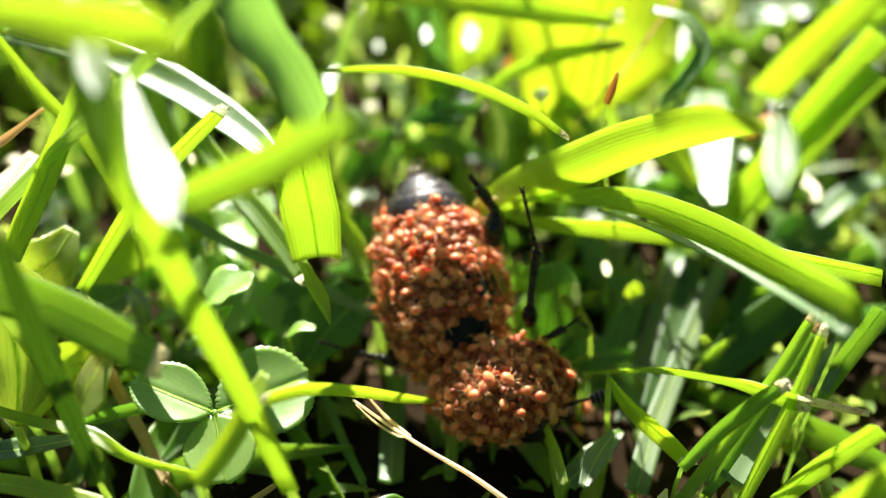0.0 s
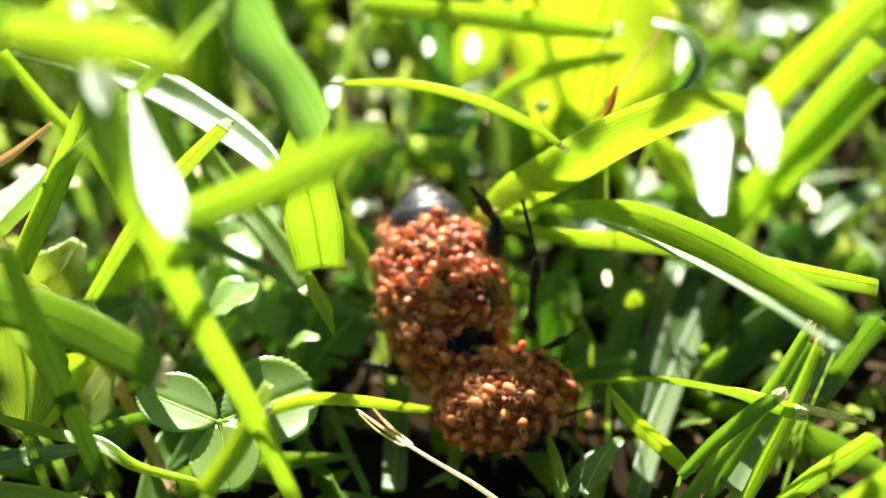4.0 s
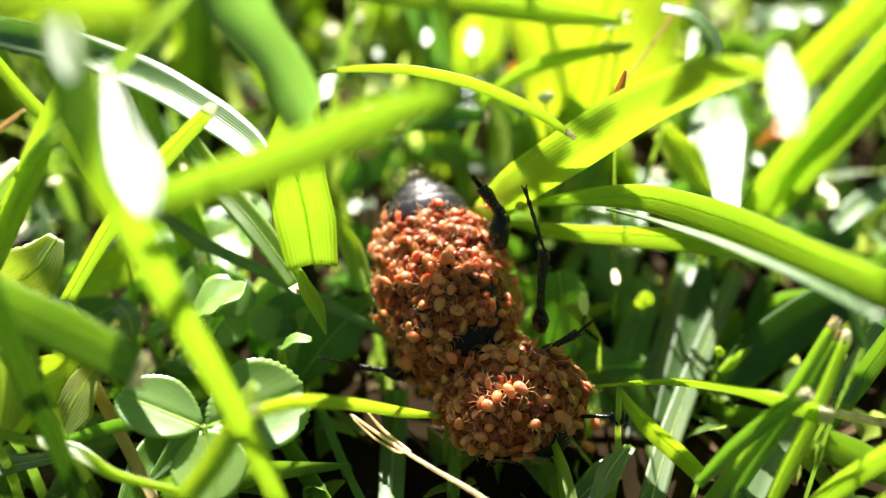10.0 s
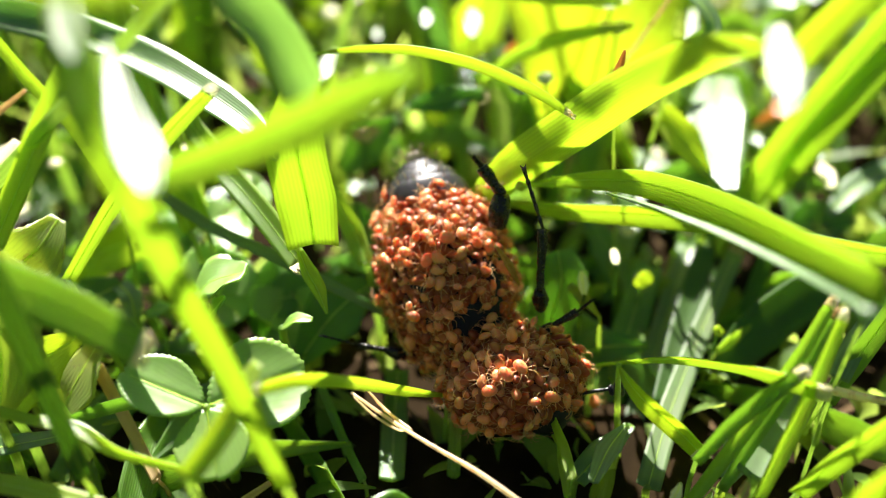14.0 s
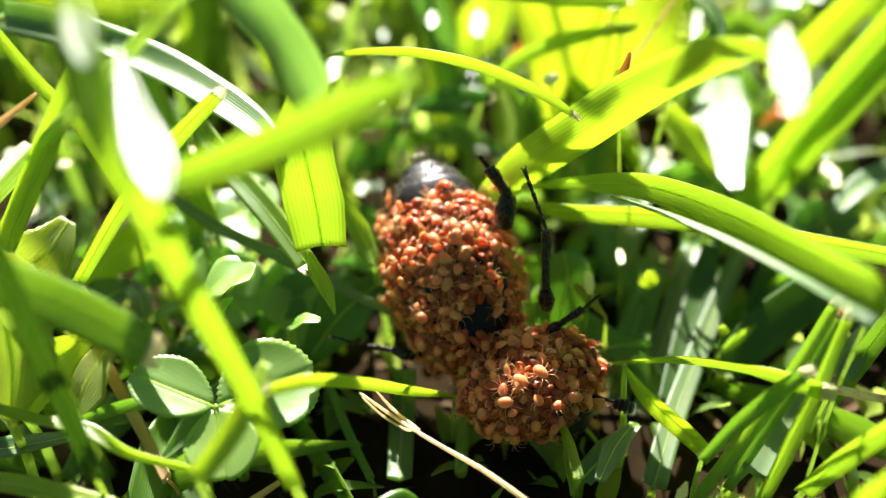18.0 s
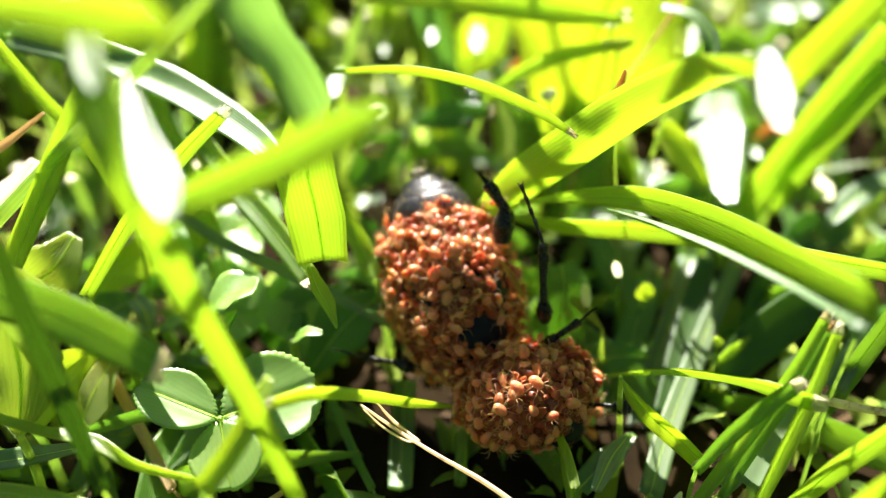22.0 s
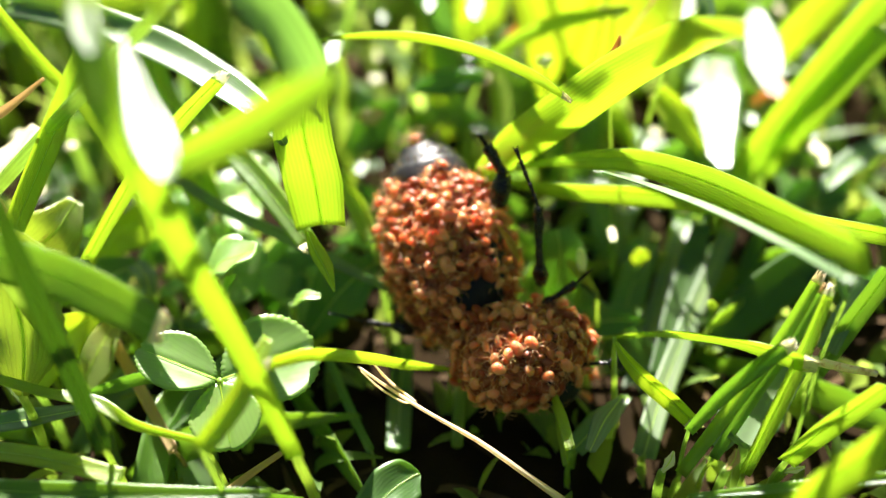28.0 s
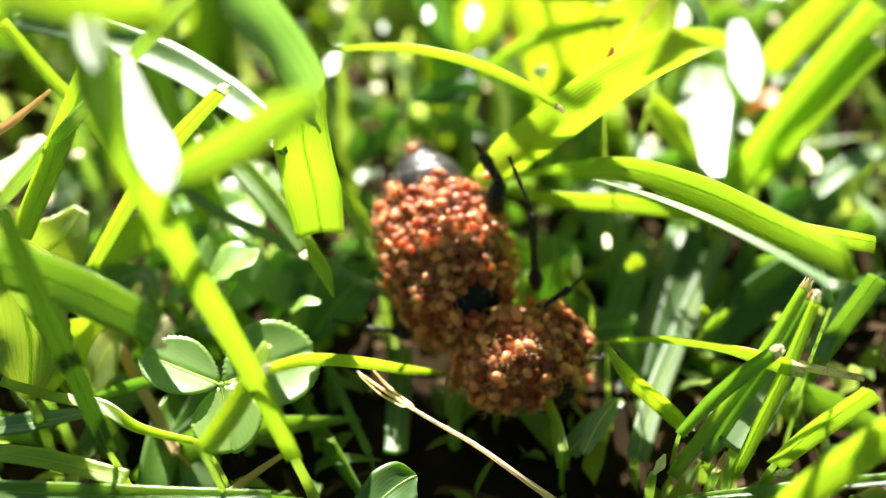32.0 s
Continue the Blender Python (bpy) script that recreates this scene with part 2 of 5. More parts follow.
def glide(points, count):
    """Evenly spaced places and their share of the way on a smooth line through the points."""
    p = np.array(points, dtype=float)
    ext = np.vstack([2 * p[0] - p[1], p, 2 * p[-1] - p[-2]])
    out = []
    for i in range(len(p) - 1):
        a, b, c, d = ext[i:i + 4]
        for s in np.linspace(0, 1, 16, endpoint=(i == len(p) - 2)):
            out.append((0.5 * (2 * b + (c - a) * s + (2 * a - 5 * b + 4 * c - d) * s * s + (3 * b - a - 3 * c + d) * s ** 3), i + s))
    line = np.array([o[0] for o in out])
    key = np.array([o[1] for o in out])
    run = np.concatenate([[0], np.cumsum(np.linalg.norm(np.diff(line, axis=0), axis=1))])
    at = np.linspace(0, run[-1], count)
    return np.column_stack([np.interp(at, run, line[:, k]) for k in range(3)]), np.interp(at, run, key), run[-1]


def ribbon(name, points, widths, face, material, fold=0.25, thick=0.16, cols=6, count=26, twist=0.0, teeth=0.0, ragged=0.0, ripple=0.0, lift=0.0, seed=0):
    """A blade or leaf in mm along a smooth line: folded on its midrib, with thickness. The object's origin is the line's start."""
    rng = random.Random(seed)
    line, key, length = glide(points, count)
    base = np.array(points[0], dtype=float)
    w = np.interp(key, range(len(widths)), widths)
    tang = np.gradient(line, axis=0)
    tang /= np.linalg.norm(tang, axis=1)[:, None]
    hints = np.array(face, dtype=float)
    if hints.ndim == 1:
        hints = np.array([hints, hints])
    spot = key / (len(points) - 1) * (len(hints) - 1)
    verts, uvs, faces = [], [], []
    us = np.linspace(-1, 1, cols + 1)
    ph = rng.random() * 6
    for layer in (0, 1):
        for i in range(count):
            t = tang[i]
            hint = [np.interp(spot[i], range(len(hints)), hints[:, k]) for k in range(3)]
            side = np.cross(t, hint)
            side /= np.linalg.norm(side) + 1e-9
            nor = np.cross(side, t)
            a = radians(twist) * (i / (count - 1))
            side, nor = side * math.cos(a) + nor * math.sin(a), nor * math.cos(a) - side * math.sin(a)
            h = w[i] / 2
            for u in us:
                edge = 1 + (teeth * (0.5 - (i % 2)) if abs(u) == 1 else 0)
                p = line[i] - base + side * (u * h * edge) + nor * (fold * abs(u) ** 1.4 * h + lift - layer * thick * (1 - 0.6 * abs(u)))
                p = p + nor * ripple * h * math.sin(ph + 9.0 * i / count + 2.0 * u) * abs(u)
                if ragged and i == count - 1:
                    p = p + t * ragged * (rng.uniform(-1, 1) if cols < 10 else rng.choice((-1.3, -0.4, 0.6, 1.0)) * rng.uniform(0.5, 1))
                verts.append(tuple(p * MM))
                uvs.append((0.5 + 0.5 * u, length * i / (count - 1) * 0.1))
    n1 = cols + 1
    off = count * n1
    for i in range(count - 1):
        for j in range(cols):
            a, b, c, d = i * n1 + j, i * n1 + j + 1, (i + 1) * n1 + j + 1, (i + 1) * n1 + j
            faces.append((a, b, c, d))
            faces.append((a + off, d + off, c + off, b + off))
        for j in (0, cols):
            a, d = i * n1 + j, (i + 1) * n1 + j
            faces.append((a, d, d + off, a + off) if j == 0 else (a, a + off, d + off, d))
    for i in (0, count - 1):
        for j in range(cols):
            a, b = i * n1 + j, i * n1 + j + 1
            faces.append((a, a + off, b + off, b) if i == 0 else (a, b, b + off, a + off))
    ob = mesh_object(name, verts, faces, material, uvs)
    ob.location = base * MM
    return ob


def tube(name, points, radii, material, sides=8, count=14, rough=0.0, seed=0, own_origin=True):
    """A tapering round stalk or limb in mm, closed at both ends."""
    rng = random.Random(seed)
    line, key, length = glide(points, count)
    base = np.array(points[0], dtype=float) if own_origin else np.zeros(3)
    r = np.interp(key, range(len(radii)), radii)
    tang = np.gradient(line, axis=0)
    tang /= np.linalg.norm(tang, axis=1)[:, None]
    ref = np.array((0.3, 0.2, 0.93)) if abs(tang[0][2]) < 0.8 else np.array((0.95, 0.3, 0.1))
    verts, faces, uvs = [], [], []
    for i in range(count):
        s = np.cross(tang[i], ref)
        s /= np.linalg.norm(s)
        q = np.cross(s, tang[i])
        for j in range(sides):
            a = 6.28318 * j / sides
            rr = r[i] * (1 + rough * rng.uniform(-1, 1))
            verts.append(tuple((line[i] - base + (s * math.cos(a) + q * math.sin(a)) * rr) * MM))
            uvs.append((j / sides, length * i / count * 0.1))
    for i in range(count - 1):
        for j in range(sides):
            a, b = i * sides + j, i * sides + (j + 1) % sides
            faces.append((a, b, b + sides, a + sides))
    faces.append(tuple(range(sides))[::-1])
    faces.append(tuple(range((count - 1) * sides, count * sides)))
    ob = mesh_object(name, verts, faces, material, uvs)
    if own_origin:
        ob.location = base * MM
    return ob


def rel(points, start, stop, count=4):
    """The stretch of a smooth line between two shares of its way, in mm."""
    line, _, _ = glide(points, 60)
    at = np.linspace(start, stop, count) * 59
    return [tuple(line[int(round(a))]) for a in at]


SERIAL = [0]


def root(ob, points, thick, material, name="stem", cut="", foot=None):
    """A stem from the lower, or uncut, end of a line in mm down into the soil, under its thing."""
    low = np.array(points[0] if cut or foot else min((points[0], points[-1]), key=lambda p: p[2]), dtype=float)
    if low[2] < 1.0 or (low[2] > 25 and foot is None):
        return
    foot = np.array((*foot, 0.0)) if foot else low + np.array((0.12 * low[2] * math.sin(SERIAL[0] * 2.4), 0.25 * low[2], 0))
    foot[2] = -1.5
    st = tube(name, [tuple(low), tuple(low * 0.55 + foot * 0.45 + np.array((0, 0.5, 0))), tuple(foot)], [thick * 0.8, thick, thick * 1.1], MAT[material], count=12)
    st.location = Vector(low * MM) - ob.location
    part(name, st, ob)


def grass_blade(points, widths, face=(0, -0.6, 0.8), material="fresh", label="", cut="", rib=True, twist=0.0, fold=0.25, ripple=0.04, foot=None, rooted=True, group="grass shoots"):
    """A shoot of grass with one blade; cut names the matter of its mown end."""
    SERIAL[0] += 1
    shoot = new("grass_shoot")
    shoot.location = Vector(points[0]) * MM
    tagged(shoot, label=label, category="grass", group=group)
    ob = ribbon("blade", points, widths, face, MAT[material], fold=fold, twist=twist, ripple=ripple, ragged=0.25 if cut else 0.0, seed=SERIAL[0])
    ob.location = (0, 0, 0)
    part("blade", ob, shoot)
    wide = max(widths)
    if rib and wide > 1.1:
        mid = ribbon("midrib", points, [w * 0.035 + 0.03 for w in widths], face, MAT["rib"], fold=-0.6, thick=0.08, cols=2, count=26, twist=twist, lift=0.03, seed=SERIAL[0])
        mid.location = (0, 0, 0)
        part("midrib", mid, ob, "pale raised midrib")
    if cut:
        end = [np.array(p) for p in rel(points, 0.94, 1.0, 3)]
        step = end[-1] - end[-2]
        step = step / np.linalg.norm(step)
        tip_w = widths[-1]
        tip = ribbon("cut_tip", [tuple(end[-1] - step * 0.15), tuple(end[-1] + step * 0.15), tuple(end[-1] + step * 0.5)], [tip_w * 1.0, tip_w * 0.95, tip_w * 0.8], face, MAT[cut], fold=fold, thick=0.14, cols=16, count=5, twist=0, ragged=0.4, lift=0.02, seed=SERIAL[0] + 7)
        tip.location = Vector((end[-1] - step * 0.15) * MM) - shoot.location
        part("cut_tip", tip, ob, "frayed pale mown end")
    if rooted:
        root(shoot, points, min(0.5, wide * 0.16), "stalk" if material != "dry" else "dry", cut=cut, foot=foot)
    return shoot


def broad_leaf(points, widths, face, material, label, teeth=0.0, name="leaf", fold=0.18, ripple=0.12, twist=0.0, category="leaf", count=30, stem=0.35):
    SERIAL[0] += 1
    ob = ribbon(name, points, widths, face, MAT[material], fold=fold, thick=0.2, cols=10, count=count, teeth=teeth, ripple=ripple, twist=twist, seed=SERIAL[0])
    tagged(ob, label=label, category=category)
    mid = ribbon("midrib", points, [min(w * 0.05, 0.28) + 0.05 for w in widths], face, MAT["rib"], fold=-0.6, thick=0.1, cols=2, count=count, twist=twist, lift=0.04)
    mid.location = (0, 0, 0)
    part("midrib", mid, ob, "pale midrib")
    # thin stems take the darkened shade colour so that they hardly show
    root(ob, points, stem, "stalk" if stem > 0.2 else "shade")
    return ob


def stalk(points, radii, material="stalk", label="", name="grass_stalk", category="grass", seed=0, rough=0.0):
    SERIAL[0] += 1
    ob = tube(name, points, radii, MAT[material], count=20, rough=rough, seed=SERIAL[0])
    if name != "straw":
        root(ob, points, min(radii) * 0.8, material, "lower_stem")
    return tagged(ob, label=label, category=category)


def leaflet(base, far, wide, face, seed):
    """A rounded, finely toothed leaflet in mm, slightly cupped, its origin at its base."""
    rng = random.Random(seed)
    base, far = np.array(base, dtype=float), np.array(far, dtype=float)
    along = far - base
    length = np.linalg.norm(along)
    along /= length
    side = np.cross(along, face)
    side /= np.linalg.norm(side)
    nor = np.cross(side, along)
    rings, sides = 9, 120
    verts, uvs, faces = [], [], []
    for layer in (0, 1):
        for i in range(rings + 1):
            r = i / rings
            for j in range(sides):
                a = 6.28318 * j / sides
                # widest past the middle, drawn in towards the stalk, slightly notched at the far end
                u = 0.52 + 0.5 * r * math.cos(a) * (1 - 0.07 * math.exp(-(a / 0.25) ** 2))
                v = r * math.sin(a) * (1 - 0.30 * max(0.0, -math.cos(a)) ** 1.5)
                if i == rings:
                    tooth = 0.016 * (1 if j % 3 == 0 else -0.25) * rng.uniform(0.6, 1.3)
                    u, v = u + tooth * math.cos(a), v * (1 + tooth)
                up = 0.10 * wide * v * v - 0.02 * wide * math.exp(-(v / 0.1) ** 2) + 0.02 * wide * math.sin(5 * u + seed) * abs(v)
                p = along * (u * length) + side * (v * wide / 2) + nor * (up - layer * 0.13)
                verts.append(tuple(p * MM))
                uvs.append((0.5 + 0.5 * v, u))
    off = (rings + 1) * sides
    for i in range(rings):
        for j in range(sides):
            a, b = i * sides + j, i * sides + (j + 1) % sides
            faces.append((a, b, b + sides, a + sides))
            faces.append((a + off, a + sides + off, b + sides + off, b + off))
    for j in range(sides):
        a, b = rings * sides + j, rings * sides + (j + 1) % sides
        faces.append((a, b, b + off, a + off))
    ob = mesh_object("leaflet", verts, faces, MAT["clover"], uvs)
    ob.location = base * MM
    return ob


def clover(joint, leaflets, foot, label):
    """Three toothed leaflets on one stalk. leaflets: (far end, width, face) in mm."""
    ob = new("clover_plant")
    ob.location = Vector(joint) * MM
    tagged(ob, label=label, category="clover")
    j = np.array(joint, dtype=float)
    for far, wide, face in leaflets:
        f = np.array(far, dtype=float)
        SERIAL[0] += 1
        lf = leaflet(j + (f - j) * 0.02, f, wide * 1.18, face, SERIAL[0])
        lf.location = Vector(lf.location) - ob.location
        part("leaflet", lf, ob)
        line = [tuple(j + (f - j) * k) for k in (0.05, 0.5, 0.93)]
        vein = ribbon("vein", line, [0.10, 0.07, 0.03], face, MAT["rib"], fold=-0.5, thick=0.06, cols=2, count=12, lift=0.02)
        vein.location = (0, 0, 0)
        part("vein", vein, lf)
    st = tube("stalk", [joint, tuple(j * 0.55 + np.array(foot) * 0.45 + np.array((0.8, 0, 0))), foot], [0.22, 0.27, 0.4], MAT["stalk"], count=14)
    st.location = (0, 0, 0)
    part("stalk", st, ob, "thin pale green leaf stalk")
    return ob


# ---- ground ----
def ground_line(lo, hi):
    near = np.arange(lo, hi + 0.1, 3.0)
    out = [near[-1]]
    step = 4.0
    while out[-1] < 40000:
        out.append(out[-1] + step)
        step *= 1.35
    back = [near[0]]
    step = 4.0
    while back[-1] > -40000:
        back.append(back[-1] - step)
        step *= 1.35
    return np.array(back[:0:-1] + list(near) + out[1:])


gx, gy = ground_line(-110, 110), ground_line(-30, 230)
gv = []
for y in gy:
    for x in gx:
        fade = max(0.0, 1 - max(abs(x), abs(y - 100)) / 400)
        z = (noise.noise((x * 0.09, y * 0.09, 0)) * 1.6 + noise.noise((x * 0.4, y * 0.4, 3)) * 0.6) * fade - 1.0
        gv.append((x * MM, y * MM, z * MM))
nx = len(gx)
gf = [(j * nx + i, j * nx + i + 1, (j + 1) * nx + i + 1, (j + 1) * nx + i) for j in range(len(gy) - 1) for i in range(nx - 1)]
tagged(mesh_object("ground", gv, gf, MAT["soil"]), label="dark moist soil under the grass", category="ground", kind="structure")


# ---- turf: the countless short blades round and behind the named ones ----
def in_sight(x, y):
    """The wedge of ground before the camera, nearer than the beetle."""
    return y < 92 and y > -5 and abs(x) < 14 + 0.42 * y


def turf(name, count, box, tall, wide, lean, material, rng, low=3.0, clear=True):
    verts, faces, uvs = [], [], []
    for k in range(count):
        x, y = rng.uniform(box[0], box[1]), rng.uniform(box[2], box[3])
        h = rng.uniform(*tall)
        if clear and -9 < x < 16 and 46 < y < 66:
            h *= 0.35
        if clear and in_sight(x, y):
            h = min(h, low) * rng.uniform(0.5, 1.0)
        a = rng.uniform(0, 6.283)
        l = rng.uniform(*lean) * h
        dx, dy = math.cos(a) * l, math.sin(a) * l
        if clear and not in_sight(x, y) and in_sight(x + dx, y + dy):
            dx, dy = -dx, -dy
        w = rng.uniform(*wide) * 0.5
        b = a + 1.5708 + rng.uniform(-0.9, 0.9)
        sx, sy = math.cos(b) * w, math.sin(b) * w
        base = len(verts)
        seg = 6
        for i in range(seg + 1):
            s = i / seg
            cx, cy = x + dx * s * s, y + dy * s * s
            cz = -1.5 + h * (s - 0.35 * s * s * (l / (h + 0.01)))
            ww = (0.75 + 0.5 * s) * (1 - s ** 3) + 0.04
            verts += [((cx - sx * ww) * MM, (cy - sy * ww) * MM, (cz + w * 0.25) * MM), (cx * MM, cy * MM, cz * MM), ((cx + sx * ww) * MM, (cy + sy * ww) * MM, (cz + w * 0.25) * MM)]
            uvs += [(0, s), (0.5, s), (1, s)]
            if i:
                o = base + 3 * i
                faces += [(o - 3, o - 2, o + 1, o), (o - 2, o - 1, o + 2, o + 1)]
    return mesh_object(name, verts, faces, MAT[material], uvs)


rng = random.Random(5)
tagged(turf("turf", 2600, (-150, 150, 128, 270), (8, 24), (1.2, 3.6), (0.2, 1.1), "turf", rng), label="dense sunlit lawn grass behind the beetle", category="grass", kind="stuff")
tagged(turf("low_turf", 1300, (-70, 80, 30, 140), (6, 15), (1.0, 2.4), (0.3, 1.1), "turf", rng, low=6.0), label="short shaded grass close to the soil", category="grass", kind="stuff")
# back and side turf: out of view, added to hold off sky light
tagged(turf("back_turf", 1500, (-150, 150, -130, -22), (30, 65), (1.6, 4.0), (0.15, 0.4), "shade_turf", rng, low=4.0), label="unseen tall grass added behind the camera to block sky light", category="grass", kind="stuff")
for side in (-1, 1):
    tagged(turf("side_turf", 500, (side * 105 - 40, side * 105 + 40, -30, 130), (20, 45), (1.4, 3.6), (0.15, 0.5), "shade_turf", rng, low=4.0), label="unseen tall grass added at the sides to block sky light", category="grass", kind="stuff")
tagged(turf("far_turf", 4000, (-900, 900, 260, 1500), (25, 45), (4, 9), (0.2, 1.1), "turf", rng, clear=False), label="lawn grass farther off", category="grass", kind="stuff")
tagged(turf("litter", 500, (-60, 60, 40, 140), (1.5, 4), (0.4, 1.2), (1.5, 4.0), "litter", rng, clear=False), label="dead brown stems and crumbs on the soil", category="litter", kind="stuff")


def flakes(count, box, rng):
    """Small curled pale flakes in the low grass, added as blurred glints."""
    verts, faces = [], []
    for k in range(count):
        x, y = rng.uniform(box[0], box[1]), rng.uniform(box[2], box[3])
        z = rng.uniform(2, 9)
        r = rng.uniform(0.35, 0.85)
        o = len(verts)
        tx, ty = rng.uniform(-0.3, 0.3), rng.uniform(-0.3, 0.3)
        for layer in (0, -0.08):
            verts.append((x * MM, y * MM, (z + 0.12 + layer) * MM))
            for j in range(7):
                a = 6.283 * j / 7
                q = r * rng.uniform(0.7, 1.2)
                verts.append(((x + q * math.cos(a)) * MM, (y + q * math.sin(a) * 1.3) * MM, (z + layer + tx * math.cos(a) * r + ty * math.sin(a) * r) * MM))
        for j in range(7):
            faces.append((o, o + 1 + j, o + 1 + (j + 1) % 7))
            faces.append((o + 8, o + 9 + (j + 1) % 7, o + 9 + j))
            faces.append((o + 1 + j, o + 9 + j, o + 9 + (j + 1) % 7, o + 1 + (j + 1) % 7))
    return mesh_object("dry_flakes", verts, faces, MAT["pale"], [(0.5, 0.5)] * len(verts))


# pale colour of the added flakes stands for sun glints on leaves
tagged(flakes(150, (-48, 62, 76, 150), random.Random(4)), label="small pale flakes standing in for blurred glints in the grass", category="litter", kind="stuff")

# ---- named grass, leaves and stalks ----
slanting_blade = grass_blade([(-19.0, 58.9, 40.9), (-18.0, 55.1, 39.3), (-17.0, 52.3, 37.3), (-15.6, 49.9, 35.2), (-14.5, 49.8, 31.0), (-13.7, 50.2, 26.7), (-12.4, 50.3, 22.0), (-10.9, 49.8, 17.4), (-9.2, 48.7, 12.0)], [1.70, 1.97, 2.30, 2.34, 1.91, 1.66, 1.58, 1.39, 1.11], label='long grass blade slanting down, folded half shining white', face=((0, -0.8, 0.55), (0, -1, 0.25), (0, -1, 0.25)), material='fresh', rib=False, fold=0.3)
leaning_blade = grass_blade([(-14.7, 52.0, 31.4), (-10.5, 51.1, 33.4), (-6.0, 50.4, 35.7), (-2.3, 49.6, 37.9), (0.7, 49.0, 39.5)], [1.39, 1.98, 2.12, 1.95, 0.73], label='sunlit grass blade leaning across, out of focus', face=(0, -1, 0.25), material='mid')
grass_blade([(-27.2, 55.6, 22.4), (-23.4, 54.2, 22.2), (-20.0, 52.6, 21.8), (-16.5, 50.8, 21.1)], [3.00, 2.95, 2.82, 2.29], label='wide mown grass blade reaching in, pale cut end', face=(0, -0.9, 0.42), material='deep', cut='pale', fold=0.05)
grass_blade([(-23.0, 49.9, 31.3), (-22.6, 50.0, 25.0), (-22.1, 50.3, 18.9), (-21.0, 49.6, 11.7)], [0.97, 1.44, 1.41, 1.04], label='grass blade running down, its green darkened for shade', face=(0, -0.66, 0.745), material='shade', fold=0.12)
broad_leaf([(-18.4, 45.6, 46.7), (-15.6, 45.3, 46.2), (-13.5, 45.2, 46.1), (-11.7, 44.9, 45.7), (-10.8, 43.9, 44.5)], [1.48, 1.95, 2.12, 1.82, 0.21], label='yellow-green sunlit leaf hanging overhead', face=(0, -1, 0.25), material='lime')
grass_blade([(-31.6, 63.1, 12.6), (-28.6, 65.0, 18.1), (-25.4, 65.7, 23.8), (-22.9, 67.0, 28.6), (-22.5, 70.2, 31.0)], [1.48, 1.8, 1.8, 1.52, 0.86], label='bright narrow grass blade', face=(-0.5, -0.9, 0.2))
grass_blade([(-31.5, 77.1, 26.9), (-28.4, 75.3, 23.1), (-25.7, 74.2, 20.1), (-23.0, 72.7, 14.9)], [0.76, 1.0, 1.01, 0.79], label='thin green grass blade', face=(0, -0.9, 0.42), rib=False)
grass_blade([(-33.9, 86.0, 22.3), (-29.2, 84.1, 22.3), (-24.5, 81.4, 22.3), (-19.8, 77.8, 22.3), (-15.6, 73.7, 22.3), (-12.6, 70.2, 22.3), (-10.6, 66.6, 22.3)], [2.54, 2.74, 2.68, 2.91, 2.88, 2.20, 0.57], label='blue-green grass blade with a shining upper half', face=((0, -0.7, 0.75), (0, -0.65, 0.8), (-0.08, -0.42, 1), (-0.08, -0.1, 1), (-0.08, 0.0, 1), (-0.08, 0.0, 1)), material='blue', fold=0.34)
grass_blade([(-11.3, 59.9, 40.4), (-10.3, 59.9, 37.2), (-8.9, 60.9, 33.7), (-7.9, 61.8, 30.0), (-7.8, 63.4, 27.2)], [3.13, 3.40, 3.38, 3.15, 1.97], label='broad soft green grass blade reaching down', face=(0.25, -0.5, 0.85), material='haze', foot=(-48, 75), fold=0.3, rib=False)
grass_blade([(-8.8, 69.3, 26.5), (-9.4, 67.8, 23.0), (-9.0, 67.5, 18.7), (-8.7, 66.7, 15.3)], [2.20, 3.90, 4.05, 3.40], label='broad grass blade lit through, squarely mown', face=(0, -1, 0.25), material='fresh', fold=0.4, rooted=False)
grass_blade([(-25.2, 65.2, 13.6), (-21.5, 66.9, 18.9), (-17.9, 67.8, 23.1), (-14.6, 68.0, 26.5)], [0.97, 1.24, 1.35, 1.04], label='mown grass blade with a slanting cut end', face=(0.5, -0.9, 0.2), cut='pale')
grass_blade([(-25.9, 93.5, 20.2), (-24.4, 89.2, 18.0), (-23.0, 85.2, 16.1), (-21.1, 81.1, 14.2), (-19.4, 78.0, 11.9), (-17.7, 75.1, 9.9)], [1.00, 1.34, 1.40, 1.45, 1.44, 1.17], label='slender bright grass blade standing behind the arched one', face=(0.2, -1, 0.25), material='fresh', fold=0.5)
grass_blade([(-19.0, 78.2, 18.6), (-15.8, 74.1, 16.6), (-12.8, 70.5, 15.3), (-9.8, 66.7, 13.6)], [1.38, 1.74, 1.78, 1.51], label='two-toned narrow grass blade with a torn end', face=(0, -0.7, 0.71), material='mid', fold=0.3, cut='pale')
grass_blade([(-9.6, 65.6, 15.6), (-8.9, 64.0, 15.0), (-8.3, 63.3, 14.2), (-7.7, 62.3, 13.0)], [0.52, 1.17, 1.09, 0.15], label='short bright twisted grass tip', face=(0.5, -0.6, 0.6), fold=0.5, rooted=False)
grass_blade([(-21.1, 76.1, 12.7), (-17.0, 73.7, 11.3), (-12.0, 71.5, 10.1), (-8.3, 70.3, 8.6), (-4.3, 69.7, 6.2)], [0.83, 0.90, 0.97, 0.89, 0.57], label='thin grass stem lying level', material='silver', rib=False, face=(0, -0.9, 0.42))
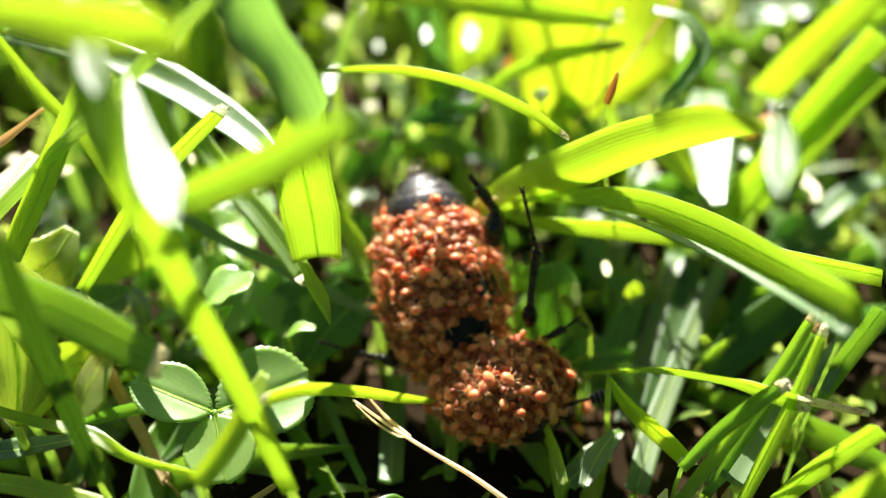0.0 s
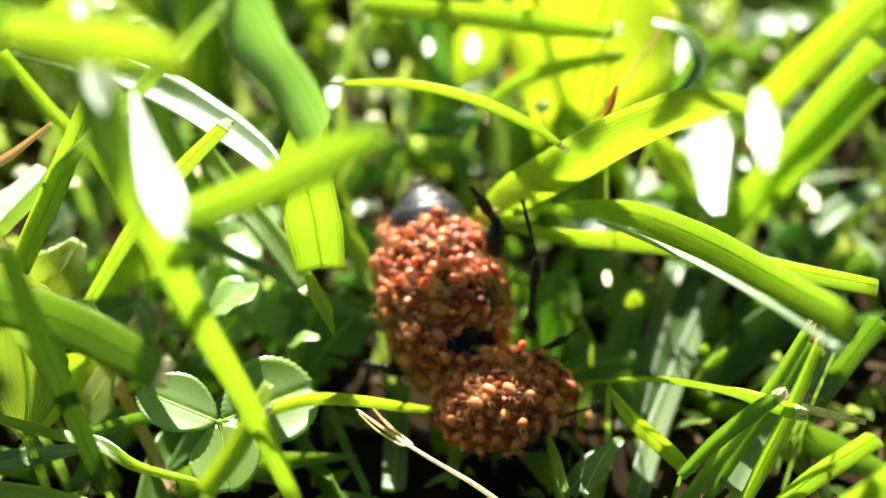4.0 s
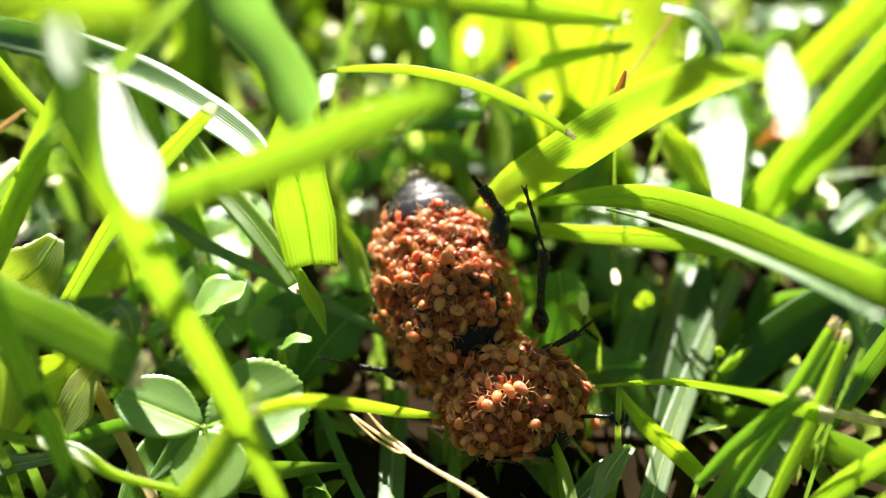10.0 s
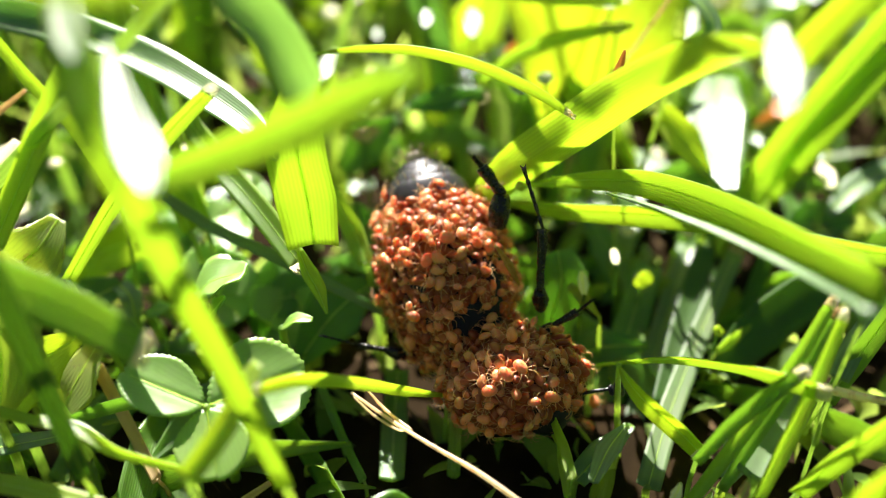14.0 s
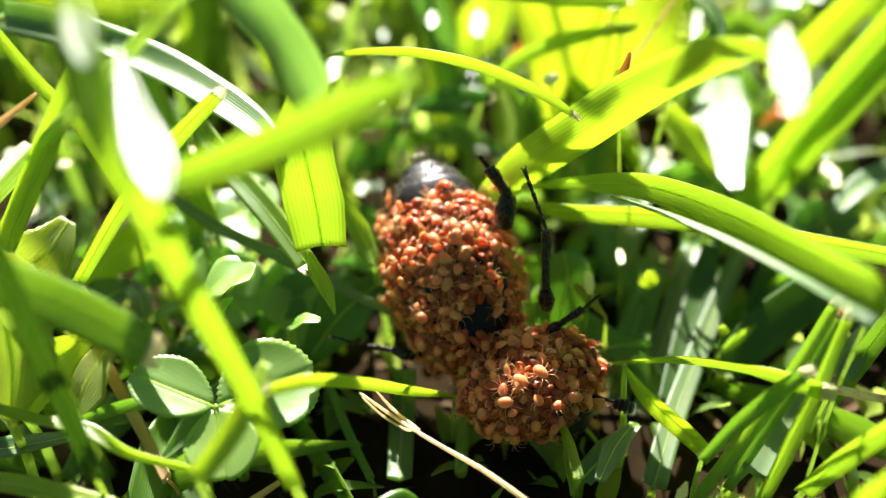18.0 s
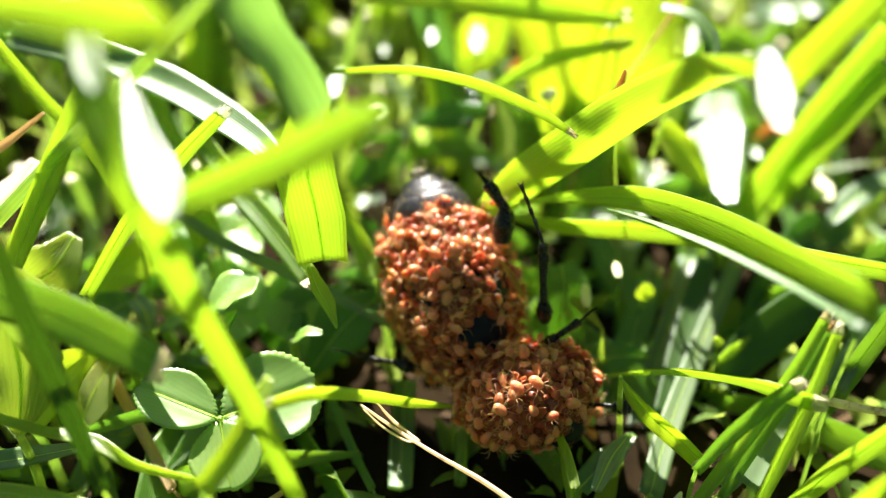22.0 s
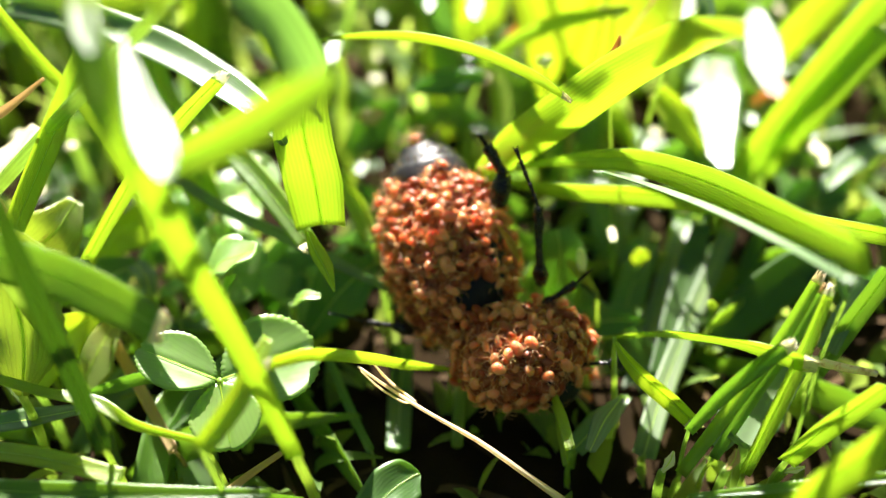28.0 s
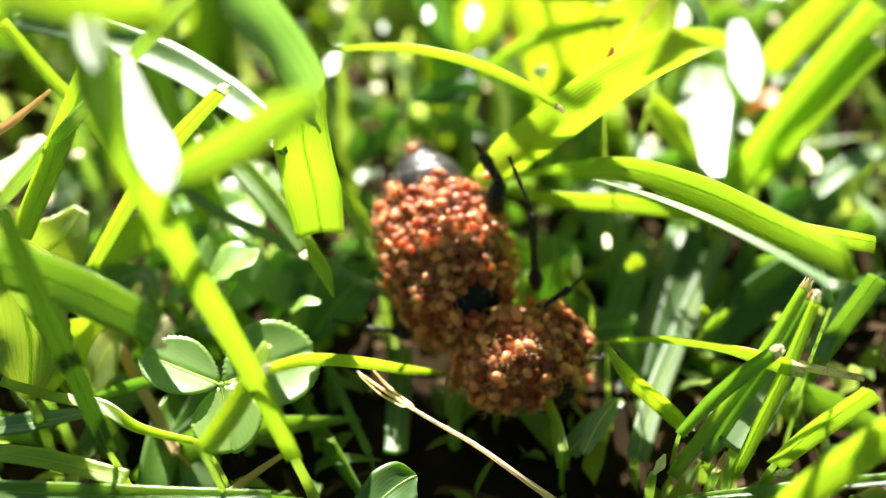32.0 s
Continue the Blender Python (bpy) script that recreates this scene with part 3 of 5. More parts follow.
grass_blade([(-8.5, 76.2, 12.7), (-6.7, 73.6, 11.0), (-5.7, 71.3, 9.8)], [1.24, 1.64, 1.22], label='slim grass blade behind the beetle', face=(0, -1, 0.25))
grass_blade([(-24.4, 87.2, 23.5), (-22.7, 82.2, 18.8), (-20.9, 77.4, 14.4), (-18.8, 74.3, 10.5)], [1.06, 1.51, 1.57, 1.24], label='upright grass blade in half shade', face=(0, -1, 0.25))
broad_leaf([(-28.3, 74.5, 4.4), (-26.6, 76.4, 6.7), (-23.8, 77.7, 6.7), (-21.9, 77.6, 5.1)], [1.3, 3.89, 3.5, 0.44], label='yellow-green leaf lit from behind', face=(0, -1, 0.25), material='lime')
broad_leaf([(-33.1, 65.5, 12.4), (-30.1, 66.2, 13.3), (-27.8, 67.1, 14.4), (-26.4, 69.4, 15.6)], [2.27, 4.54, 4.54, 1.15], label='worn mottled leaf with brown edges', face=(0, -0.9, 0.42), material='worn', teeth=0.06)
broad_leaf([(-27.0, 61.2, 3.8), (-25.8, 62.9, 5.9), (-24.5, 65.3, 7.3)], [1.55, 3.87, 1.57], label='worn grey-green leaf low down', face=(0, -0.2, 1), material='worn', teeth=0.06)
broad_leaf([(-28.7, 58.9, 7.4), (-27.2, 60.8, 9.7), (-24.8, 63.6, 10.0)], [1.48, 4.06, 1.14], label='yellowing leaf low down', face=(0, -1, 0.25), material='lime')
grass_blade([(-29.3, 55.2, 12.4), (-25.9, 54.6, 11.5), (-22.8, 54.2, 11.0), (-19.8, 52.6, 10.6), (-15.5, 51.3, 10.5)], [0.62, 0.82, 1.03, 0.81, 0.47], label='curved shining grass blade low down', face=((0, -0.5, 0.85), (-0.08, 0.0, 1), (-0.08, 0.0, 1), (0, -1, 0.25), (0, -1, 0.25)), material='fresh')
grass_blade([(-26.4, 59.8, 5.3), (-23.0, 59.8, 6.8), (-20.2, 59.4, 7.9), (-15.0, 59.3, 7.6)], [0.53, 0.97, 0.96, 0.44], label='dark grass blade low down', face=(0, -0.9, 0.42), material='deep')
grass_blade([(-25.2, 65.8, 6.3), (-21.7, 60.5, 4.5), (-19.1, 56.2, 3.8)], [0.95, 1.0, 0.89], label='brownish old grass stem', material='dry', rib=False, face=(0, -0.9, 0.42))
grass_blade([(0.1, 61.8, 5.8), (-2.8, 59.9, 8.3), (-5.5, 57.4, 11.6), (-8.4, 54.0, 15.4), (-10.4, 50.8, 17.9)], [0.23, 0.81, 0.98, 0.99, 0.93], label='mown grass blade, thin and level, pale cut end', face=(0, -0.9, 0.42), cut='pale')
stalk([(-6.1, 58.4, 9.7), (-3.5, 57.3, 8.2), (-0.9, 55.6, 7.7), (2.0, 53.9, 7.1), (5.2, 52.1, 5.7), (7.4, 50.8, 4.8)], [0.09, 0.12, 0.14, 0.17, 0.20, 0.26], label='dry pale forked straw lying low', material='straw', name='straw', category='straw')
stalk([(-5.9, 57.9, 9.8), (-4.5, 57.2, 8.7), (-2.9, 56.6, 8.0), (-2.4, 56.6, 8.5)], [0.05, 0.08, 0.08, 0.03], label='thin splinter of the forked straw', material='straw', name='straw', category='straw')
stalk([(-5.1, 59.2, 9.1), (-3.9, 58.4, 8.0), (-2.2, 56.9, 7.7)], [0.06, 0.12, 0.10], label='dry forked straw, short arm', material='straw', name='straw', category='straw')
grass_blade([(-9.0, 64.6, 4.6), (-7.3, 61.4, 2.2), (-5.6, 57.5, 2.1)], [0.59, 0.67, 0.64], label='dark upright grass stem', material='deep', rib=False, face=(0, -0.9, 0.42))
grass_blade([(-10.6, 52.5, 18.3), (-11.3, 50.7, 17.7), (-12.4, 48.6, 16.7), (-14.1, 46.4, 15.5)], [0.63, 1.24, 1.41, 1.33], label='bright grass blade passing low before the clover', face=(0, -1, 0.25))
grass_blade([(-3.6, 68.6, 1.6), (-3.8, 64.6, -0.2), (-3.8, 58.8, 0.5)], [1.68, 1.89, 1.78], label='dark broad grass blade in shade', face=(0, -0.7, 0.71), material='deep')
stalk([(1.0, 67.9, 2.2), (0.7, 63.9, 0.5), (0.5, 59.1, 0.8)], [0.46, 0.48, 0.47], label='thin bright green grass stem', material='stalk')
grass_blade([(-9.4, 80.7, 21.6), (-5.9, 77.5, 23.9), (-2.0, 75.7, 24.8), (2.1, 74.0, 24.7), (5.8, 72.0, 24.0), (8.0, 70.2, 23.4)], [0.24, 0.62, 0.83, 1.01, 0.96, 0.58], label='arching grass blade with a white cut tip', face=(0, -1, -0.1), cut='pale', rib=False, fold=0.1)
arching_blade = grass_blade([(2.3, 74.6, 12.2), (5.2, 73.8, 16.1), (8.2, 71.9, 20.0), (11.1, 69.9, 23.9), (13.4, 66.7, 27.8), (15.4, 63.1, 31.4), (16.4, 58.0, 34.6), (16.8, 55.3, 36.0)], [2.05, 3.33, 3.48, 3.39, 3.18, 2.90, 2.36, 1.65], label='broad arching grass blade lit from behind, crossed by shadows', face=(0, -1, 0.25), material='fresh', rib=False, fold=-0.5, foot=(6, 96))
folded_blade = grass_blade([(5.4, 73.6, 14.9), (9.2, 72.4, 16.6), (13.5, 70.5, 18.1), (17.7, 65.6, 20.1), (20.9, 59.8, 22.3), (23.8, 52.7, 25.4)], [0.21, 1.16, 2.00, 2.63, 3.01, 2.96], label='broad grass blade reaching in, shining along its fold', face=(0, -1, 0.25), material='fresh', fold=0.2, foot=(8, 94))
grass_blade([(4.0, 75.7, 12.0), (8.3, 73.7, 12.7), (13.9, 71.1, 14.2), (19.1, 68.4, 15.5), (23.2, 65.4, 16.5), (29.0, 62.3, 17.4)], [0.41, 1.78, 2.12, 2.12, 2.04, 1.76], label='long level grass blade with a pale midrib', face=(0, -1, -0.1), material='mid', foot=(8, 94))
grass_blade([(13.7, 57.2, 1.5), (15.6, 62.5, 2.0), (18.0, 68.1, 2.5), (20.5, 73.6, 3.0), (23.3, 79.2, 4.0)], [1.75, 1.77, 1.67, 1.56, 1.42], label='pale mown grass stem, brown at the cut', face=(0, -0.5, 0.85), material='soft', cut='dry', fold=0.12)
grass_blade([(13.8, 65.3, -1.1), (16.8, 73.1, 0.6), (20.3, 82.1, 2.2)], [1.49, 1.84, 1.86], label='pale grass stem in shade', face=(0, -0.2, 1), material='silver')
grass_blade([(15.6, 53.8, 3.7), (19.5, 56.5, 8.6), (22.1, 58.2, 12.3), (24.0, 59.7, 15.8)], [0.86, 1.07, 0.98, 0.76], label='mown grass blade with a dry brown end', face=(-0.5, -0.9, 0.2), material='mid', cut='straw', fold=0.5)
grass_blade([(19.4, 52.5, 5.2), (20.9, 54.0, 8.7), (22.6, 55.8, 12.6), (24.1, 57.7, 16.5)], [0.84, 1.11, 1.06, 0.74], label='second mown grass blade with a dry end', face=(0, -1, 0.25), material='mid', cut='pale', fold=0.5)
grass_blade([(17.7, 54.1, 4.9), (20.4, 56.5, 8.6), (22.8, 58.4, 11.7), (24.6, 60.0, 14.5)], [0.72, 0.93, 0.92, 0.63], label='third mown grass blade with a frayed end', face=(0, -0.7, 0.71), material='deep', cut='dry', fold=0.3)
specked_blade = grass_blade([(10.5, 65.2, 5.2), (14.0, 62.6, 8.3), (16.6, 60.4, 10.3), (19.4, 57.5, 12.3), (21.4, 56.0, 12.8), (22.8, 55.2, 12.9)], [0.16, 0.68, 1.31, 1.61, 1.71, 1.63], label='slim bright grass blade with a red speck', face=(0, -1, -0.1), cut='pale', fold=0.2)
grass_blade([(15.8, 54.3, 7.5), (17.7, 54.7, 10.4), (19.6, 54.8, 12.9), (21.2, 54.9, 14.6)], [0.7, 1.03, 1.08, 0.93], label='rolled grey-green grass blade with a torn end', face=(0, -0.7, 0.71), material='deep', cut='pale', fold=0.6)
stalk([(24.0, 57.9, 10.4), (25.4, 57.0, 10.7), (27.9, 55.9, 11.0)], [0.35, 0.32, 0.21], label='dry pale straw in the grass', material='straw', name='straw', category='straw')
grass_blade([(11.2, 59.4, 11.0), (11.9, 58.6, 10.1), (13.2, 57.9, 8.8), (15.1, 57.2, 7.2), (16.6, 56.7, 5.7)], [0.07, 0.86, 1.33, 1.45, 1.24], label='short mown grass blade with a white cut end', face=(0, -1, -0.1), cut='pale', fold=0.3)
grass_blade([(23.7, 84.3, 3.3), (27.6, 85.7, 9.8), (30.6, 86.8, 14.4), (34.9, 88.0, 20.7)], [2.81, 3.0, 2.85, 2.42], label='long bright grass blade leaning in', face=(0, -1, 0.25))
grass_blade([(29.6, 98.5, 8.2), (32.0, 97.2, 12.9), (37.8, 97.8, 20.0)], [3.03, 3.21, 3.0], label='long bright grass blade leaning in', face=(0, -1, 0.25))
grass_blade([(26.9, 85.5, 4.8), (30.0, 85.4, 11.0), (34.9, 86.2, 18.3)], [1.87, 2.52, 2.59], label='long grass blade in half shade', face=(0, -0.9, 0.42))
broad_leaf([(23.7, 94.3, 11.1), (22.1, 87.4, 12.0), (21.4, 82.1, 11.8), (21.6, 76.9, 11.7)], [2.89, 5.0, 4.37, 0.84], label='pale shining leaf, bleached by the sun', face=(-0.08, 0.0, 1), material='blue', teeth=0.08, fold=0.05, ripple=0.05)
broad_leaf([(16.9, 84.1, 14.4), (18.6, 81.8, 13.1), (20.4, 79.1, 11.3)], [1.75, 2.59, 0.43], label='yellow-green leaf beside the shining one', face=(0, -1, 0.25), material='lime')
broad_leaf([(9.5, 94.0, 5.9), (11.0, 94.6, 10.7), (12.6, 95.7, 16.1), (14.3, 97.1, 21.1), (15.5, 97.9, 23.7)], [1.49, 8.72, 15.61, 13.45, 1.84], label='large yellow-green leaf glowing with sun', face=(0, -1, 0.25), material='lime', ripple=0.2)
stalk([(11.0, 85.8, 13.4), (14.9, 87.9, 17.5), (18.7, 89.8, 23.0)], [0.14, 0.13, 0.15], label='thin reddish stem among the leaves', material='dry', name='stem')
grass_blade([(11.5, 74.3, 23.0), (11.9, 74.9, 23.8), (12.3, 75.7, 24.7)], [0.45, 0.61, 0.19], label='orange withered grass tip', face=(0, -1, 0.25), material='rust', rib=False)
grass_blade([(16.4, 87.3, 23.2), (18.8, 86.0, 23.1), (20.0, 83.7, 21.8), (18.5, 82.1, 19.9), (16.8, 81.8, 17.9)], [0.85, 1.17, 1.24, 1.08, 0.84], label='curled pale grass blade', face=(0, -0.2, 1), material='blue')
grass_blade([(-6.9, 94.4, 21.1), (2.6, 92.1, 21.3), (9.2, 90.7, 21.1), (13.9, 89.4, 21.0)], [1.64, 1.96, 2.03, 0.7], label='blue-green grass blade high behind', face=(0, -0.9, 0.42), material='mid', foot=(-12, 112))
grass_blade([(3.1, 89.6, 13.4), (5.8, 90.2, 15.7), (9.8, 90.3, 17.4), (15.0, 90.0, 18.5)], [0.74, 1.18, 1.26, 0.45], label='dark curved grass blade', face=(0, -0.9, 0.42), material='mid', foot=(1, 100))
broad_leaf([(7.5, 69.8, 2.9), (8.1, 70.7, 5.7), (8.6, 71.7, 7.7), (8.3, 72.6, 9.7)], [2.51, 3.81, 3.96, 2.13], label='broad green leaf with a chewed pale rim', face=(0.1, -0.66, 0.745), material='leaf', teeth=0.1, ripple=0.2)
grass_blade([(9.0, 70.3, 8.4), (10.1, 69.7, 7.6), (11.1, 68.1, 7.2)], [0.57, 0.97, 0.16], label='small yellowed grass tip', face=(0, -1, 0.25), material='worn', rib=False)
broad_leaf([(8.6, 69.6, 1.1), (11.9, 69.7, 2.7), (15.2, 69.7, 2.8)], [1.69, 2.93, 0.42], label='dark broad leaf in shade', face=(0, -0.7, 0.71), material='leaf')
grass_blade([(22.2, 53.0, 5.8), (24.1, 53.0, 8.9), (27.1, 52.6, 13.3)], [1.41, 1.71, 1.64], label='bright grass blade at the edge', face=(0, -1, 0.25))
grass_blade([(25.9, 60.8, 6.0), (27.4, 61.8, 8.7), (30.1, 63.1, 13.6)], [1.14, 1.57, 1.61], label='grass blade in half shade at the edge', face=(0, -0.9, 0.42), material='deep')
grass_blade([(15.9, 72.7, -4.7), (22.0, 74.6, -0.9), (29.3, 76.6, 3.2), (35.2, 77.8, 6.2)], [1.8, 2.76, 2.91, 2.62], label='broad dark grass blade in shade', face=(0, -0.7, 0.71), material='deep')
grass_blade([(22.8, 57.8, 21.4), (23.5, 56.8, 20.1), (24.3, 55.3, 18.2)], [0.26, 0.84, 0.71], label='small pale grass tip', face=(0.4, -0.1, 0.9), material='blue', rib=False)
grass_blade([(7.3, 60.1, 5.2), (7.8, 57.6, 5.3), (8.2, 54.9, 5.1)], [0.53, 0.74, 0.72], label='short grass blade below the beetle', face=(0, -1, 0.25), rib=False)
broad_leaf([(8.8, 57.5, 2.0), (10.8, 59.4, 2.7), (13.1, 61.9, 2.6)], [1.51, 2.07, 0.47], label='pale broad leaf low down', face=(0, -0.2, 1), material='blue')
grass_blade([(14.6, 77.5, 1.3), (13.5, 80.7, 2.2), (12.4, 84.3, 3.4)], [1.8, 2.3, 1.87], label='dark grass blade in shade', face=(0, -0.7, 0.71), material='deep')
broad_leaf([(-34.6, 70.4, 15.6), (-32.1, 72.5, 16.5), (-30.4, 75.9, 17.5)], [1.59, 3.01, 0.82], label='pale bleached dead leaf', face=(0, -0.2, 1), material='pale')
grass_blade([(-31.4, 66.6, 23.6), (-28.9, 67.5, 24.6), (-26.2, 68.9, 26.2)], [0.72, 0.65, 0.22], label='dry brown withered grass tip', material='dry', rib=False, face=(0, -0.9, 0.42))
grass_blade([(-31.5, 52.1, 9.1), (-26.3, 51.1, 9.4), (-20.2, 49.0, 9.8)], [1.26, 1.39, 1.22], label='light green grass blade along the ground', face=(0, -0.2, 1))
grass_blade([(-33.9, 56.9, 5.5), (-29.0, 56.6, 6.7), (-24.6, 57.2, 7.2)], [1.36, 1.64, 0.75], label='grey-green broad grass blade lying flat', face=(0, -0.2, 1), material='blue')
broad_leaf([(20.8, 60.0, -1.2), (22.8, 61.5, 0.7), (25.6, 64.0, 2.1)], [1.62, 3.65, 0.82], label='pale broad leaf behind the mown blades', face=(0, -0.2, 1), material='blue')
grass_blade([(20.5, 71.5, 0.3), (22.3, 72.2, 1.1), (23.9, 72.8, 1.7)], [0.35, 1.15, 0.44], label='small bright lit grass tip', face=(0, -1, 0.25), rib=False)
broad_leaf([(16.7, 85.5, -4.8), (17.8, 85.5, -4.7), (18.9, 85.6, -4.6)], [0.5, 2.22, 0.4], label='small round yellow-green leaf', face=(0, -1, 0.25), material='lime')
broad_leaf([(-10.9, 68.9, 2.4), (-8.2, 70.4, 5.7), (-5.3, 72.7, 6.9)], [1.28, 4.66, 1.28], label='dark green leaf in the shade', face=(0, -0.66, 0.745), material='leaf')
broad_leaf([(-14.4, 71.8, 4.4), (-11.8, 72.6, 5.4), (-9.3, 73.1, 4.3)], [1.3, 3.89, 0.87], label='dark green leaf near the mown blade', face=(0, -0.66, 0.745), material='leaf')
grass_blade([(10.4, 64.1, -3.9), (13.3, 70.4, 0.6), (15.9, 76.6, 5.0)], [2.14, 2.8, 2.23], label='broad green blade standing in shade', face=(0, -0.7, 0.71), material='deep')
grass_blade([(24.1, 73.4, -3.8), (27.8, 76.3, -0.3), (33.4, 79.0, 2.8)], [1.84, 2.76, 2.3], label='green blade in shade behind the pale stem', face=(0, -0.7, 0.71), material='deep')
broad_leaf([(-29.5, 61.0, 20.3), (-28.3, 59.5, 17.7), (-27.6, 57.6, 14.0), (-28.0, 55.6, 10.2)], [2.16, 6.89, 6.61, 0.74], label='yellow-green leaf with brown spots', face=(0, -1, 0.25), material='worn', teeth=0.05, ripple=0.2)
grass_blade([(-30.0, 48.8, 9.1), (-20.6, 47.9, 9.5), (-10.9, 48.0, 9.4)], [1.41, 1.53, 0.49], label='dim green grass blade lying flat in front', face=(0, -0.5, 0.85), material='deep')
stalk([(-16.3, 51.8, 3.1), (-13.5, 53.2, 4.7), (-11.4, 54.8, 5.1)], [0.3, 0.27, 0.19], label='dry brown twig on the soil', material='dry', name='twig', category='twig')
broad_leaf([(-5.5, 47.8, 6.0), (-5.0, 48.8, 6.4), (-3.7, 50.3, 6.6), (-2.6, 51.3, 6.6), (-1.9, 51.7, 6.6)], [0.36, 2.51, 3.48, 2.78, 0.37], label='round clover leaf near the soil', face=(0, -0.5, 0.85), material='leaf')
grass_blade([(17.4, 43.3, 11.0), (21.4, 44.1, 14.9), (25.4, 44.9, 18.9)], [2.08, 2.4, 2.45], label='wide bright grass blade in front', face=(0, -1, 0.25))
grass_blade([(15.3, 49.8, 6.4), (21.3, 48.9, 8.3), (28.3, 48.1, 10.3)], [0.29, 0.77, 0.75], label='thin grass blade lying level in front', face=(0, -0.5, 0.85), material='deep', rib=False)
broad_leaf([(13.9, 52.1, 6.0), (14.4, 52.5, 6.5), (14.7, 53.0, 7.0)], [0.22, 0.74, 0.15], label='dry pale torn flake in the grass', face=(-0.08, 0.0, 1), material='pale')
broad_leaf([(17.7, 50.9, 7.6), (18.2, 51.3, 8.1), (18.4, 51.8, 8.6)], [0.29, 0.79, 0.22], label='dry pale torn flake in the grass', face=(-0.08, 0.0, 1), material='dry')
broad_leaf([(22.4, 53.4, 4.3), (23.1, 53.5, 4.4), (23.8, 53.6, 4.5)], [0.23, 0.68, 0.15], label='dry pale torn flake in the grass', face=(-0.08, 0.0, 1), material='pale')
grass_blade([(27.0, 63.3, 4.4), (29.2, 64.6, 7.5), (32.5, 66.2, 10.9)], [0.81, 1.12, 1.11], label='silvery green grass blade in half shade', face=(0, -0.5, 0.85), material='silver')
broad_leaf([(-8.9, 90.7, 16.0), (-9.7, 86.9, 16.1), (-10.3, 83.0, 16.2)], [0.66, 1.91, 0.62], label='pale blurred leaf far behind', face=(-0.08, 0.0, 1), material='silver')
broad_leaf([(-7.6, 96.3, 4.0), (-6.5, 96.4, 4.0), (-5.4, 96.2, 3.8)], [0.31, 1.04, 0.31], label='tan dead leaf on the ground', face=(0, -0.2, 1), material='dry')
grass_blade([(5.2, 97.5, 11.4), (6.9, 98.3, 12.4), (8.9, 99.1, 13.3)], [0.3, 0.91, 0.3], label='rust-coloured withered blade on the leaf', face=(0, -1, 0.25), material='rust', rib=False)
broad_leaf([(-2.9, 87.8, 12.4), (-0.1, 88.2, 12.9), (3.2, 88.5, 13.2)], [0.56, 2.53, 0.75], label='dark blue-green leaf behind', face=(0, -0.7, 0.71), material='leaf')
broad_leaf([(20.4, 96.6, 12.4), (21.3, 100.0, 12.6), (22.5, 103.2, 12.6)], [0.68, 2.69, 0.71], label='pale leaf bleached by sun far behind', face=(-0.08, 0.0, 1), material='silver')
broad_leaf([(28.8, 108.8, 9.9), (31.7, 110.2, 10.0), (35.3, 111.3, 9.7)], [0.54, 1.84, 0.55], label='pale leaf bleached by sun far behind', face=(-0.08, 0.0, 1), material='silver')
broad_leaf([(30.6, 80.7, 6.7), (33.8, 84.4, 6.6), (38.1, 88.1, 6.3)], [0.89, 2.3, 1.42], label='pale blurred leaf low behind', face=(0, -0.2, 1), material='silver')
grass_blade([(28.0, 95.9, 5.0), (29.6, 96.6, 5.8), (31.1, 96.8, 6.1)], [0.4, 1.21, 0.4], label='orange-brown withered tip far behind', face=(0, -1, 0.25), material='rust', rib=False)
broad_leaf([(9.5, 54.8, 5.0), (10.8, 57.5, 5.1), (12.2, 59.8, 4.8)], [0.72, 1.85, 0.45], label='pale half-lit leaf low down', face=(-0.08, 0.0, 1), material='silver')
broad_leaf([(18.6, 56.2, 3.5), (20.1, 58.6, 4.0), (22.1, 61.5, 4.4)], [1.11, 2.71, 0.54], label='pale broad leaf between the mown blades', face=(0, -0.2, 1), material='silver')
grass_blade([(7.1, 61.2, 3.5), (7.7, 58.7, 3.5), (8.1, 55.5, 2.7)], [0.39, 0.61, 0.59], label='thin upright green grass stem under the beetle', face=(0, -1, -0.1), rib=False)
# unseen tall shoots and blades added overhead, placed for the shadows they cast
grass_blade([(-64.0, 114.0, -1.5), (-52.0, 108.0, 22.0), (-26.0, 100.5, 30.5), (-10.0, 98.5, 30.0), (-2.0, 96.6, 30.0), (5.0, 94.5, 30.0), (9.0, 93.0, 29.0)], [2.16, 3.24, 3.78, 3.96, 3.78, 3.6, 0.72], label='unseen grass shoot added overhead from the side to cast shade', face=(-0.1, 0.745, 0.66), material='deep', rib=False, fold=0.1)
grass_blade([(-24.0, 150.0, -1.5), (-20.0, 135.0, 25.0), (-14.0, 106.0, 34.0), (-10.0, 90.0, 31.0), (-8.5, 85.0, 29.5)], [2.16, 2.67, 2.67, 2.52, 0.36], label='unseen grass shoot added overhead from behind to cast shade', face=(-0.1, 0.745, 0.66), material='deep', rib=False, fold=0.1)
grass_blade([(84.0, 58.0, -1.5), (60.0, 66.0, 60.0), (22.0, 80.0, 73.0), (11.4, 92.7, 60.0), (10.8, 95.2, 60.0), (8.7, 103.5, 60.0), (8.5, 104.3, 60.0)], [1.0, 1.0, 1.0, 1.0, 1.05, 1.0, 0.4], label='tall grass blade casting a thin shadow', face=(-0.1, 0.745, 0.66), material='deep', rib=False, fold=0.1)
